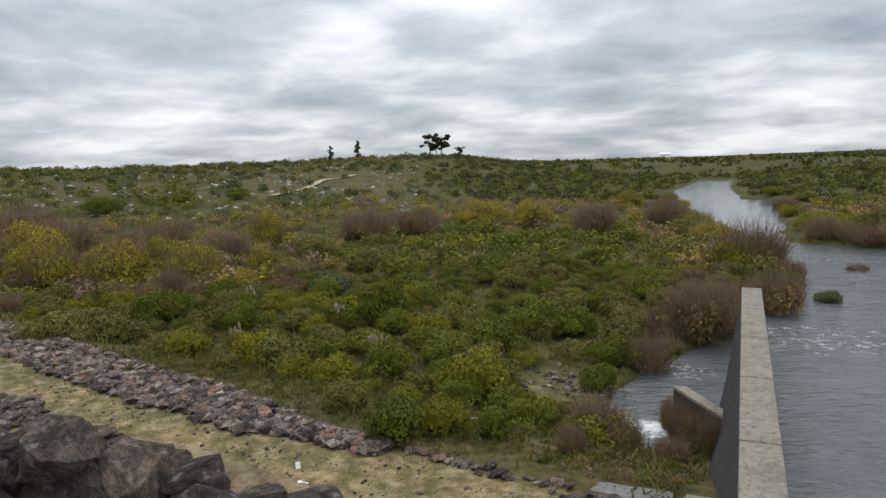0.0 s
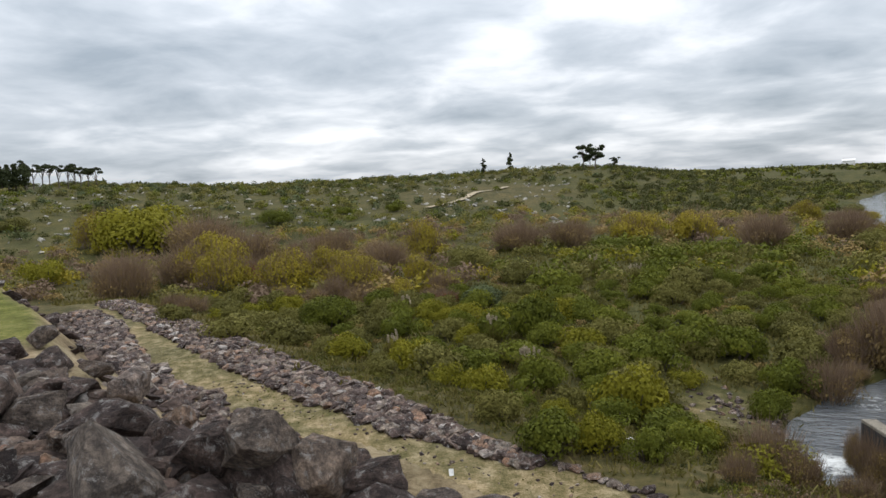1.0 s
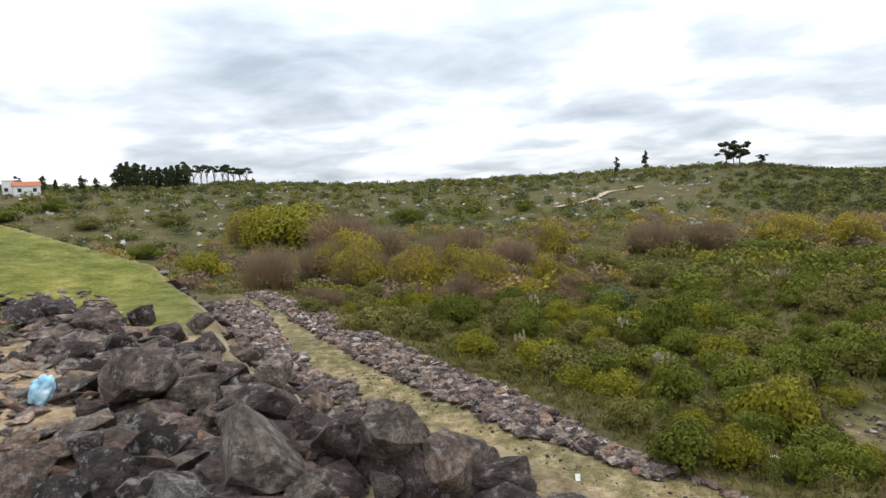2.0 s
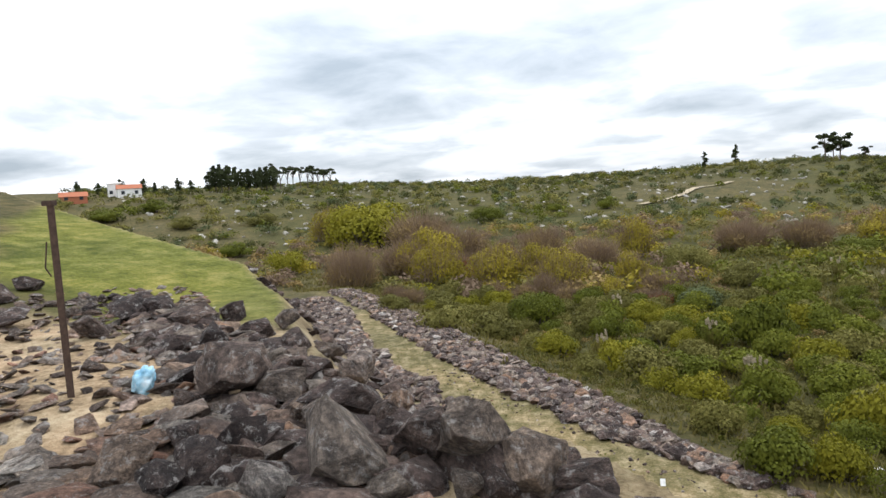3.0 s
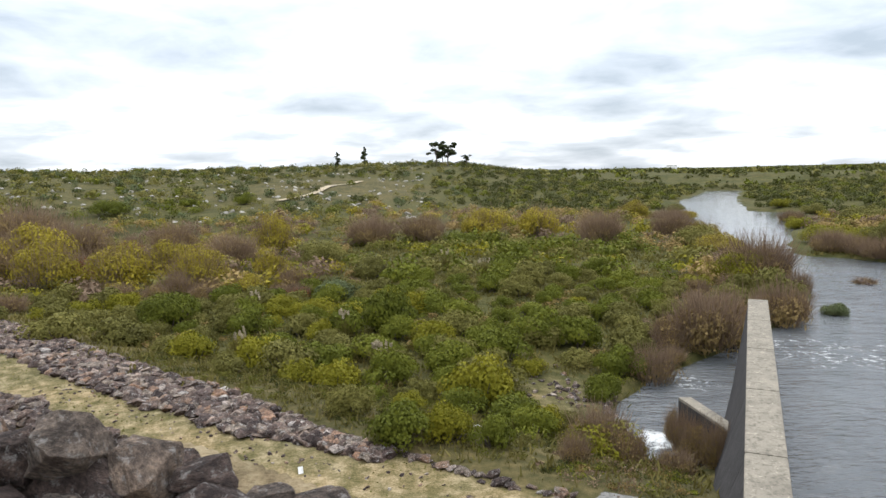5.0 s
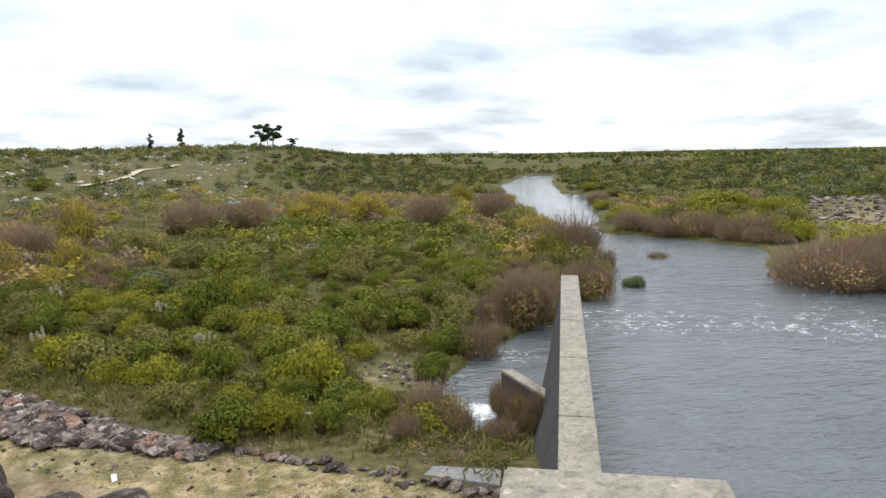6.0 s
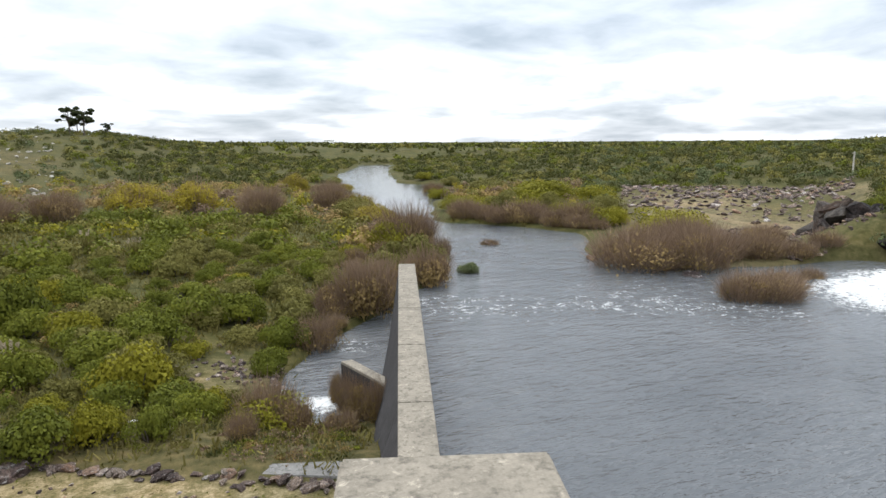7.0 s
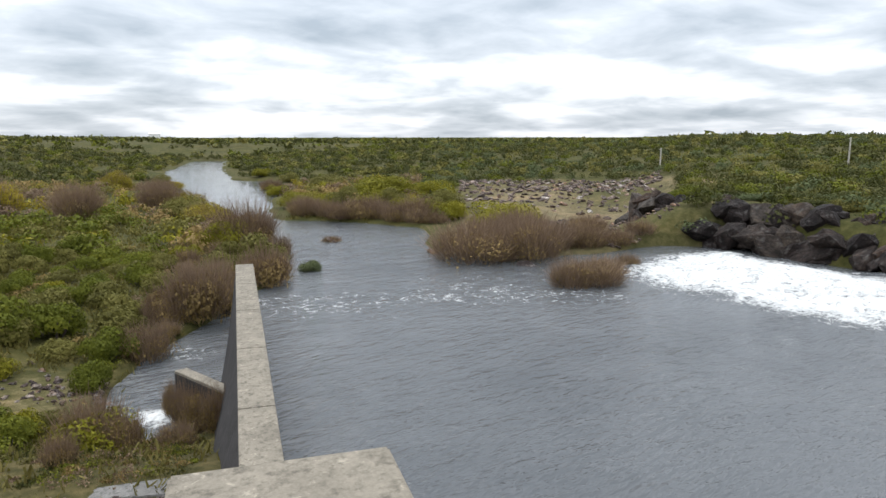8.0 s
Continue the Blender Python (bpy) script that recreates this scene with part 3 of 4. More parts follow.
shrub("brown", -46.96, 67.63, 5.45, 5.11, 0, 118)
shrub("brown", -47.96, 57.88, 4.27, 5.33, 1, 172)
shrub("yellow", -39.89, 62.84, 4.23, 5.62, 2, 349)
shrub("yellow", -27.17, 61.48, 4.14, 5.38, 0, 14)
shrub("green", -66.88, 125.75, 5.02, 4.02, 1, 143)
shrub("green", -46.72, 145.31, 3.01, 2.96, 2, 310)
shrub("green", -57.09, 140.42, 2.85, 2.67, 0, 343)
shrub("olive", -30.21, 40.89, 1.69, 1.59, 1, 356)
shrub("green", -152.63, 94.55, 5.9, 3.95, 2, 83)
shrub("olive", -127.03, 97.52, 4.51, 3.52, 0, 357)
shrub("olive", -113.82, 108.94, 5.18, 3.47, 1, 167)
shrub("green", -156.07, 111.34, 5.4, 4.22, 2, 277)
shrub("mauve", 39.74, 42.65, 6.11, 3.9, 0, 292)
shrub("mauve", 43.6, 39.64, 4.21, 4.47, 1, 291)
shrub("mauve", 37.45, 30.09, 2.54, 2.6, 2, 53)
shrub("lime", 52.51, 51.38, 5.91, 3.91, 0, 335)
shrub("brown", 43.0, 79.0, 3.4, 3.0, 1, 108)
shrub("lime", 47.5, 88.5, 4.0, 3.2, 2, 324)
shrub("brown", 48.0, 72.0, 4.6, 3.2, 0, 293)
shrub("mauve", 51.5, 66.0, 4.6, 3.4, 1, 136)
shrub("lime", 59.79, 86.8, 7.95, 5.12, 2, 145)
shrub("lime", 70.33, 86.4, 5.77, 4.13, 0, 63)
shrub("lime", 54.22, 63.0, 3.14, 3.31, 1, 32)
shrub("grey_green", 26.03, 47.02, 1.16, 1.45, 2, 246)
shrub("olive", 65.69, 111.82, 5.49, 3.43, 0, 327)
shrub("olive", 22.25, 47.97, 2.78, 3.79, 1, 247)
shrub("lime", 24.05, 58.22, 3.29, 3.93, 2, 45)
shrub("yellow", 28.24, 73.61, 3.73, 3.5, 0, 176)
shrub("yellow", 32.6, 91.88, 3.68, 3.88, 1, 34)
shrub("mauve", 35.39, 114.78, 3.96, 3.71, 2, 210)
shrub("mauve", 39.56, 29.72, 3.56, 2.23, 0, 77)
shrub("mauve", 47.02, 32.01, 1.63, 1.43, 1, 10)
shrub("mauve", 46.8, 40.4, 3.6, 3.3, 2, 70)
shrub("mauve", 50.6, 39.2, 3.0, 2.6, 0, 200)
shrub("mauve", 53.6, 37.8, 2.5, 2.0, 1, 100)
shrub("mauve", 57.0, 37.6, 2.3, 1.8, 2, 20)
shrub("brown", 54.5, 42.0, 3.0, 2.2, 0, 260)
shrub("mauve", 42.6, 44.6, 3.6, 3.6, 1, 150)
shrub("mauve", 42.8, 31.2, 2.3, 1.9, 2, 33)
shrub("brown", 47.5, 45.0, 4.0, 3.2, 1, 15)

# the thicket along the far bank: mauve twigs at the water, willows in yellow-green leaf behind them
for k in range(8):
    f = k / 7
    bx, by = 43.2 + 7.6 * f + 0.6 * math.sin(k * 2.1), 78.5 - 16.5 * f + 0.8 * math.cos(k * 1.7)
    shrub("mauve", bx, by, 2.6 + 0.4 * math.sin(k), 2.4 + 0.4 * math.cos(k * 1.3), k % 3, k * 47)
    shrub("olive" if k % 3 == 1 else "lime", bx + 4.2, by + 2.6, 3.3 + 0.5 * math.cos(k), 3.4 + 0.6 * math.sin(k * 2), k % 3, k * 71)

rng = np.random.default_rng(5)


def clear_of(x, y):
    """True where shrubs may grow: off the path, the sandy spit, the track and the water."""
    v = x * NX + y * NY
    d = river_distance(np.array([x]), np.array([y]))[0]
    return v > 20.5 and d > (3.5 if y > 62 else 1.0) and math.hypot((x - 4.4) / 1.8, (y - 29.8) / 3.2) > 1 and math.hypot(x - 6.6, y - 23.8) > 2.2


def scatter_shrubs(count):
    """The rest of the near scrub, closing up the valley floor."""
    taken = []
    tries = 0
    while len(taken) < count and tries < 6000:
        tries += 1
        az, r = rng.uniform(-46, 30), 22 + 40 * rng.uniform(0, 1) ** 0.8
        x, y = r * math.sin(radians(az)), r * math.cos(radians(az))
        if not clear_of(x, y) or any(math.hypot(x - a, y - b) < 1.6 + r * 0.012 for a, b in taken):
            continue
        tint = str(rng.choice(zone_tints(az, r)))
        s = rng.uniform(0.9, 2.0) * (1 + 0.5 * float(smooth(50, 80, r)))
        shrub(tint, x, y, s, s * rng.uniform(0.85, 1.25), int(rng.integers(0, 3)), rng.uniform(0, 360))
        taken.append((x, y))


scatter_shrubs(172)


def far_scrub():
    """Scrub too far off to count, out to the skyline: loose clumps of leaf sprays, one mesh a tint."""
    sets = {}
    for lo, hi, step, size, n in ((60, 150, 3.1, 2.1, 150), (150, 340, 3.9, 2.4, 96), (340, 1300, 12.5, 5.5, 14)):
        count = int(radians(150) * (hi * hi - lo * lo) / 2 / step ** 2)
        az = rng.uniform(-75, 75, count)
        r = np.sqrt(rng.uniform(lo * lo, hi * hi, count))
        x, y = r * np.sin(np.radians(az)), r * np.cos(np.radians(az))
        z = lie(x, y)[0]
        d = river_distance(x, y)
        v = x * NX + y * NY
        q = 0.2 * (x + 9.8) + 0.98 * (y - 9.3)
        field = (np.hypot((x + 32) / 26, (y - 188) / 30) < 1) & (rng.uniform(0, 1, count) < 0.8)
        bare = (az > 41) & (az < 59) & (r > 58) & (r < 146 - 1.2 * np.abs(az - 50)) & (rng.uniform(0, 1, count) < 0.96)
        thin = (az < 1 + 4 * wobble(x, y, 17.0, 61)) & (r > 128) & (rng.uniform(0, 1, count) < 0.45)
        keep = (d > np.where((az > 12) & (az < 36) & (r > 62), 2.9, 1.5)) & ((v > 22) & (q > 12) | (r > 80) & (v > -20)) & ~field & ~bare & ~thin
        for a, rr, px, py, pz in zip(az[keep], r[keep], x[keep], y[keep], z[keep]):
            tint = str(rng.choice(zone_tints(a, rr)))
            s = size * rng.uniform(0.55, 1.3)
            q4 = crown_quads(rng, s, s, s * rng.uniform(0.6, 1.0) * (0.6 if lo > 300 else 1), n, s * (0.095 if lo < 100 else 0.125 if lo < 300 else 0.25), 9 if lo < 100 else 5, wide=1.5)
            q4 += (px, py, pz - 0.1)
            sets.setdefault(tint, []).append(q4)
    for tint, parts in sets.items():
        ob = quad_mesh("far_scrub", np.concatenate(parts), LEAF[tint])
        tagged(ob, "distant scrub of " + LABELS[tint].split(" on ")[0].split(" among ")[0], "scrub", kind="stuff")


far_scrub()


def low_scrub():
    """Knee-high scrub that fills the gaps between the shrubs."""
    sets = {}
    n = 1250
    az = rng.uniform(-47, 30, n)
    r = np.sqrt(rng.uniform(21 ** 2, 66 ** 2, n))
    for a, rr in zip(az, r):
        x, y = rr * math.sin(radians(a)), rr * math.cos(radians(a))
        if not clear_of(x, y):
            continue
        tint = str(rng.choice(["dark", "olive", "olive", "brown", "green", "grass", "grass"] if a < 15 else ["brown", "mauve", "olive"]))
        s = rng.uniform(0.4, 1.0)
        q = crown_quads(rng, s, s, s * 0.7, 150, 0.070, 7, upright=0.4, wide=1.2)
        sets.setdefault(tint, []).append(q + (x, y, float(lie(x, y)[0]) - 0.08))
    for tint, parts in sets.items():
        ob = quad_mesh("low_scrub", np.concatenate(parts), LEAF[tint])
        tagged(ob, "knee-high tangled scrub between the shrubs", "scrub", kind="stuff")


low_scrub()


def bank_weeds():
    """Ankle-high weeds and dead stalks on the bank below the kerb."""
    sets = {}
    n = 1900
    u, v = 9.5 - 42 * rng.uniform(0, 1, n) ** 2.0, rng.uniform(16.4, 22.5, n)
    x, y = u * AX + v * NX, u * AY + v * NY
    z = lie(x, y)[0]
    keep = (x * WY - y * WX < -1.3) & (river_distance(x, y) > 0.3) & (np.hypot((x - 4.4) / 1.6, (y - 29.8) / 3.0) > 1)
    for px, py, pz, pu in zip(x[keep], y[keep], z[keep], u[keep]):
        tint = str(rng.choice(["brown", "mauve", "dark", "green", "grass"] if pu > -9 else ["dark", "olive", "grass", "lawn"]))
        s = rng.uniform(0.22, 0.62)
        sets.setdefault(tint, []).append(crown_quads(rng, s, s, s * 0.55, 90, 0.05, 7, upright=0.8) + (px, py, pz - 0.05))
    for tint, parts in sets.items():
        tagged(quad_mesh("bank_weeds", np.concatenate(parts), LEAF[tint]), "ankle-high weeds and dead stalks on the bank", "weeds", kind="stuff")


bank_weeds()


def grass_cover():
    """Rough grass and weeds between the shrubs."""
    n = 15000
    az = np.radians(rng.uniform(-58, 34, n))
    r = 15 + 75 * rng.uniform(0, 1, n) ** 0.75
    x, y = r * np.sin(az), r * np.cos(az)
    z, lawn, path, stony = lie(x, y)
    v = x * NX + y * NY
    keep = (v > 15.6) & (river_distance(x, y) > 0.4) & (path < 0.3)
    x, y, z, r = x[keep], y[keep], z[keep], r[keep]
    n = len(x)
    out = []
    for k in range(5):
        p = np.stack([x + rng.normal(0, 0.22, n), y + rng.normal(0, 0.22, n), z - 0.03], 1)
        a = rng.uniform(0, 2 * np.pi, n)
        side = np.stack([np.cos(a), np.sin(a), 0 * a], 1) * (rng.uniform(0.012, 0.04, n) * (1 + r / 40))[:, None]
        tip = p + np.stack([rng.normal(0, 0.12, n), rng.normal(0, 0.12, n), rng.uniform(0.10, 0.36, n)], 1)
        out.append(np.stack([p - side, p + side, tip + side * 0.35, tip - side * 0.35], 1))
    ob = quad_mesh("rough_grass", np.concatenate(out), LEAF["grass"])
    tagged(ob, "rough olive and straw-coloured grass between shrubs", "grass", kind="stuff")


grass_cover()


def path_grass():
    """Thin short tufts on the path and the slope beside it."""
    n = 11000
    u, v = rng.uniform(-48, 8, n), rng.uniform(10.8, 17.5, n)
    x, y = u * AX + v * NX, u * AY + v * NY
    z = lie(x, y)[0]
    keep = (wobble(x, y, 0.7, 51) + wobble(x, y, 2.1, 52) > rng.uniform(-0.6, 1.2, n)) & (x * WY - y * WX < -1.2)
    x, y, z = x[keep], y[keep], z[keep]
    n = len(x)
    p = np.stack([x, y, z - 0.01], 1)
    a = rng.uniform(0, 2 * np.pi, n)
    side = np.stack([np.cos(a), np.sin(a), 0 * a], 1) * rng.uniform(0.012, 0.05, n)[:, None]
    tip = p + np.stack([rng.normal(0, 0.05, n), rng.normal(0, 0.05, n), rng.uniform(0.015, 0.06, n)], 1)
    for k, tint in enumerate(("grass", "lawn")):
        q = np.stack([p - side, p + side, tip + side * 0.3, tip - side * 0.3], 1)[k::2]
        tagged(quad_mesh("path_grass", q, LEAF[tint]), "short worn grass on the path", "grass", kind="stuff")


path_grass()


def pampas(x, y, h):
    """A tussock of pampas grass with pale plumes."""
    ob = new("pampas_grass")
    ob.location = (x, y, float(lie(x, y)[0]) - 0.05)
    tagged(ob, "pampas grass tussock with pale feathery plumes", "grass tussock", "pampas grass")
    n = 160
    a, d = rng.uniform(0, 2 * np.pi, n), rng.uniform(0.2, 0.75, n) * h * 0.5
    foot = np.stack([np.cos(a) * 0.12, np.sin(a) * 0.12, 0 * a], 1)
    tip = np.stack([np.cos(a) * d, np.sin(a) * d, rng.uniform(0.3, 0.7, n) * h], 1)
    side = np.stack([-np.sin(a), np.cos(a), 0 * a], 1) * 0.025
    quad_mesh("blade_tuft", np.stack([foot - side, foot + side, tip + side * 0.3, tip - side * 0.3], 1), LEAF["grass"], ob)
    for k in range(6):
        px, py = rng.uniform(-0.45, 0.45, 2) * h * 0.5
        q = crown_quads(rng, 0.07, 0.07, 0.36, 60, 0.10, 3, upright=1.5)
        q += (px, py, h * rng.uniform(0.55, 0.75))
        quad_mesh("plume", q, PLUME, ob, "pale cream plume")


PLUME = leaf_material("pampas_plume", (0.26, 0.22, 0.15), (0.40, 0.34, 0.24), (0.55, 0.48, 0.36))
for px, py, ph in ((-3.93, 32.4, 1.7), (-4.4, 32.7, 1.6), (-12.1, 34.9, 1.9), (-6.8, 38.0, 2.0), (-20.5, 44.0, 2.2), (-15.0, 47.5, 2.2), (2.0, 61.0, 2.6), (-1.5, 66.0, 2.6)):
    pampas(px, py, ph)


# ---- trees on the skyline ----
def limb_mesh(name, a, b, ra, rb, parent):
    a, b = Vector(a), Vector(b)
    side = (b - a).orthogonal().normalized()
    up = (b - a).normalized().cross(side)
    ring = lambda c, rad: [c + rad * (math.cos(k * math.pi / 3) * side + math.sin(k * math.pi / 3) * up) for k in range(6)]
    verts = ring(a, ra) + ring(b, rb)
    return mesh_object(name, verts, [(k, (k + 1) % 6, 6 + (k + 1) % 6, 6 + k) for k in range(6)], BARK, parent, smooth_faces=True)


def tree(x, y, h, shape, label, group=""):
    ob = new("tree")
    ob.location = (x, y, float(lie(x, y)[0]) - 0.2)
    tagged(ob, label, "tree", group)
    lean = rng.uniform(-0.04, 0.04, 2) * h
    top = (lean[0], lean[1], h * 0.9)
    limb_mesh("trunk", (0, 0, -0.3), top, 0.028 * h, 0.008 * h, ob)
    if shape in ("spire", "dense"):
        q = []
        for k in range(9):
            f = k / 8
            w = h * (1.7 if shape == "dense" else 1.0) * (0.05 + 0.13 * math.sin(math.pi * min(1, 0.25 + 0.8 * f))) * rng.uniform(0.7, 1.25)
            c = crown_quads(rng, w, w, w * 0.8, 190, 0.045 * h, 6, wide=1.2)
            c += (lean[0] * f + rng.normal(0, 0.03 * h), lean[1] * f, h * (0.18 + 0.70 * f))
            q.append(c)
        quad_mesh("crown", np.concatenate(q), LEAF["pine"], ob)
        return ob
    for k in range(13 if shape == "open" else 6):
        a = rng.uniform(0, 2 * math.pi)
        f = rng.uniform(0.35, 0.65)
        reach = h * (rng.uniform(0.10, 0.33) if shape == "open" else rng.uniform(0.1, 0.26))
        tip = (reach * math.cos(a), reach * math.sin(a), h * (rng.uniform(0.42, 0.95) if shape == "open" else rng.uniform(0.7, 0.95)))
        limb_mesh("limb", (lean[0] * f, lean[1] * f, h * f * 0.9), tip, 0.012 * h, 0.005 * h, ob)
        c = crown_quads(rng, 0.15 * h, 0.15 * h, 0.14 * h, 330, 0.036 * h, 8, wide=1.2)
        c += (tip[0], tip[1], tip[2] - 0.05 * h)
        quad_mesh("crown", c, LEAF["pine"], ob)
    return ob


def polar(az, r):
    return r * math.sin(radians(az)), r * math.cos(radians(az))


tree(*polar(-10.2, 285), 7.6, "spire", "dark narrow conifer on the skyline", "trees on the hill")
tree(*polar(-8.0, 285), 9.4, "spire", "tall dark narrow conifer on the skyline", "trees on the hill")
tree(*polar(-1.9, 280), 10.2, "open", "broad dark gum tree with open crown", "trees on the hill")
tree(*polar(-1.0, 280), 10.8, "open", "broad dark gum tree with open crown", "trees on the hill")
tree(*polar(-1.4, 284), 8.5, "open", "broad dark gum tree with open crown", "trees on the hill")
tree(*polar(0.6, 280), 5.4, "open", "small dark tree beside the gum trees", "trees on the hill")
for k in range(11):
    tree(*polar(-50.3 + 0.5 * k + rng.uniform(-0.1, 0.1), 250 + rng.uniform(-6, 6)), rng.uniform(8, 10.5), "dense", "dense dark pine in a grove", "pine grove")
for k in range(10):
    tree(*polar(-45.2 + 0.5 * k + rng.uniform(-0.1, 0.1), 256 + rng.uniform(-5, 5)), rng.uniform(7.2, 8.8), "tall", "tall pine with bare trunk and flat crown", "pine grove")
for k in range(7):
    tree(*polar(-59.5 + 1.35 * k + rng.uniform(-0.3, 0.3), 245), rng.uniform(4.5, 6.5), "dense", "dark tree beside distant houses", "trees by the houses")


# ---- rocks ----
def rock_mesh(name, seed, cuts, flat=0.75):
    """An angular block about 1 m across: the hull of a few points, roughened."""
    r = np.random.default_rng(seed)
    p = r.normal(size=(15, 3))
    p = p / np.linalg.norm(p, axis=1)[:, None] * r.uniform(0.42, 0.56, (15, 1))
    p[:, 2] = np.clip(p[:, 2], -0.42, 0.46) * flat
    bm = bmesh.new()
    for c in p:
        bm.verts.new(c)
    hull = bmesh.ops.convex_hull(bm, input=list(bm.verts))
    bmesh.ops.delete(bm, geom=[g for g in hull["geom_interior"] if isinstance(g, bmesh.types.BMVert)], context="VERTS")
    if cuts:
        bmesh.ops.subdivide_edges(bm, edges=list(bm.edges), cuts=cuts, use_grid_fill=True)
        bmesh.ops.triangulate(bm, faces=bm.faces)
        bmesh.ops.smooth_vert(bm, verts=list(bm.verts), factor=0.14, use_axis_x=True, use_axis_y=True, use_axis_z=True)
        for vert in bm.verts:
            c = vert.co
            vert.co = c * (1 + 0.10 * noise.noise(c * 3.1 + Vector((seed, 0, 0))) + 0.07 * noise.noise(c * 8.0 + Vector((0, seed, 0))))
    me = bpy.data.meshes.new(name)
    bm.to_mesh(me)
    bm.free()
    me.materials.append(ROCK)
    return me


BOULDERS = [rock_mesh("boulder", 40 + k, 3, 0.85) for k in range(8)]
STONES = [rock_mesh("stone", 60 + k, 1 if k < 5 else 0, 0.6) for k in range(10)]


def boulder(x, y, w, h, k, turn, deep=0.85, lift=0.0, tip=14.0, label="dark angular riprap boulder with pale scars"):
    ob = new("boulder", BOULDERS[k % 8])
    z = float(lie(x, y)[0]) + lift
    ob.matrix_basis = pose(x, y, z + h * 0.42, tip * math.sin(turn), tip * math.cos(turn * 1.7), turn) @ Matrix.Diagonal((w * 1.08, w * deep, h * 1.3, 1))
    return tagged(ob, label, "boulder", "riprap boulders")


boulder(-2.57, 2.7, 0.76, 0.5, 0, 150)
boulder(-2.73, 3.32, 0.21, 0.28, 1, 218)
boulder(-2.19, 2.95, 0.31, 0.41, 2, 212)
boulder(-3.19, 3.52, 0.74, 0.35, 3, 60)
boulder(-1.85, 2.9, 0.4, 0.47, 4, 22)
boulder(-2.26, 3.47, 0.4, 0.2, 5, 309)
boulder(-1.5, 2.94, 0.45, 0.3, 6, 314)
boulder(-1.23, 2.98, 0.39, 0.18, 7, 23)
boulder(-2.67, 2.24, 0.31, 0.31, 0, 193)
boulder(-3.21, 2.27, 0.4, 0.31, 1, 300)
boulder(-3.7, 2.57, 0.29, 0.23, 2, 169)
boulder(-3.68, 2.14, 0.5, 0.28, 3, 282)
boulder(-3.24, 2.05, 0.37, 0.24, 4, 142)
boulder(-3.3, 2.7, 0.35, 0.3, 5, 258)
boulder(-4.24, 3.45, 0.7, 0.52, 6, 120)
boulder(-3.81, 3.57, 0.45, 0.31, 7, 18)
boulder(-5.76, 4.52, 0.53, 0.34, 0, 158)
boulder(-8.53, 5.89, 0.57, 0.37, 1, 3)
boulder(-7.22, 5.36, 0.64, 0.32, 2, 39)
boulder(-8.09, 4.63, 0.53, 0.3, 3, 55)
boulder(-8.76, 5.55, 0.7, 0.35, 4, 307)
boulder(-7.08, 5.93, 0.43, 0.33, 5, 274)
boulder(-5.71, 5.08, 0.45, 0.29, 6, 16)
boulder(-5.02, 4.94, 0.45, 0.24, 7, 101)
boulder(-6.16, 6.62, 0.5, 0.27, 0, 208)
boulder(-3.78, 4.36, 0.42, 0.32, 1, 149)
boulder(-4.14, 4.27, 0.38, 0.23, 2, 312)
boulder(-5.93, 7.76, 0.64, 0.55, 3, 134)
boulder(-3.33, 3.29, 0.31, 0.24, 4, 79)
boulder(-2.13, 2.56, 0.3, 0.17, 5, 353)
boulder(-3.13, 3.22, 0.31, 0.27, 6, 21)
boulder(-1.8, 2.73, 0.21, 0.15, 7, 173)
boulder(-1.64, 2.78, 0.25, 0.18, 0, 160)
boulder(-8.75, 3.56, 0.4, 0.48, 1, 184)
boulder(-11.63, 5.04, 0.85, 0.37, 2, 70)
boulder(-10.13, 4.49, 1.02, 0.23, 3, 193)
boulder(-10.68, 4.36, 0.39, 0.48, 4, 192)
boulder(-12.07, 5.93, 0.51, 0.28, 5, 235)
boulder(-5.99, 5.81, 0.35, 0.28, 6, 266)
boulder(-4.39, 3.09, 0.28, 0.16, 7, 197)
boulder(-1.78, 2.95, 0.84, 0.4, 0, 329, 0.85, -0.1)
boulder(-1.11, 2.83, 0.66, 0.24, 3, 304, 0.85, -0.1)
boulder(-0.66, 2.82, 0.45, 0.14, 6, 348, 0.85, -0.1)
boulder(-1.6, 3.26, 0.47, 0.22, 1, 286, 0.85, -0.1)
boulder(-2.27, 3.34, 0.48, 0.34, 4, 52, 0.85, -0.1)
boulder(-0.91, 2.88, 0.37, 0.17, 7, 317, 0.85, -0.1)

# the pile under and behind the large boulders, down the near slope
for k in range(225):
    u = rng.uniform(-12.5, -2.0)
    crest = 1.45 - 0.19 * max(0.0, -u - 5.6)
    v = crest - 0.12 - rng.uniform(0, 1) ** 0.8 * (1.35 if u < -5 else 1.0)
    if u > -3.2 and v < 0.9 or u > -7.2 and v < 0.1:
        continue
    x, y = u * AX + v * NX, u * AY + v * NY
    s = 0.2 + 0.4 * rng.uniform(0, 1) ** 1.5
    s *= 0.75 if u < -6 else 0.85 if u < -4.6 else 0.55
    boulder(x, y, s, s * rng.uniform(0.4, 0.72), int(rng.integers(0, 8)), rng.uniform(0, 360), rng.uniform(0.6, 0.9), -0.1, 30.0)



SLABS = [me.copy() for me in STONES]
for me in SLABS:
    me.materials[0] = SLATE


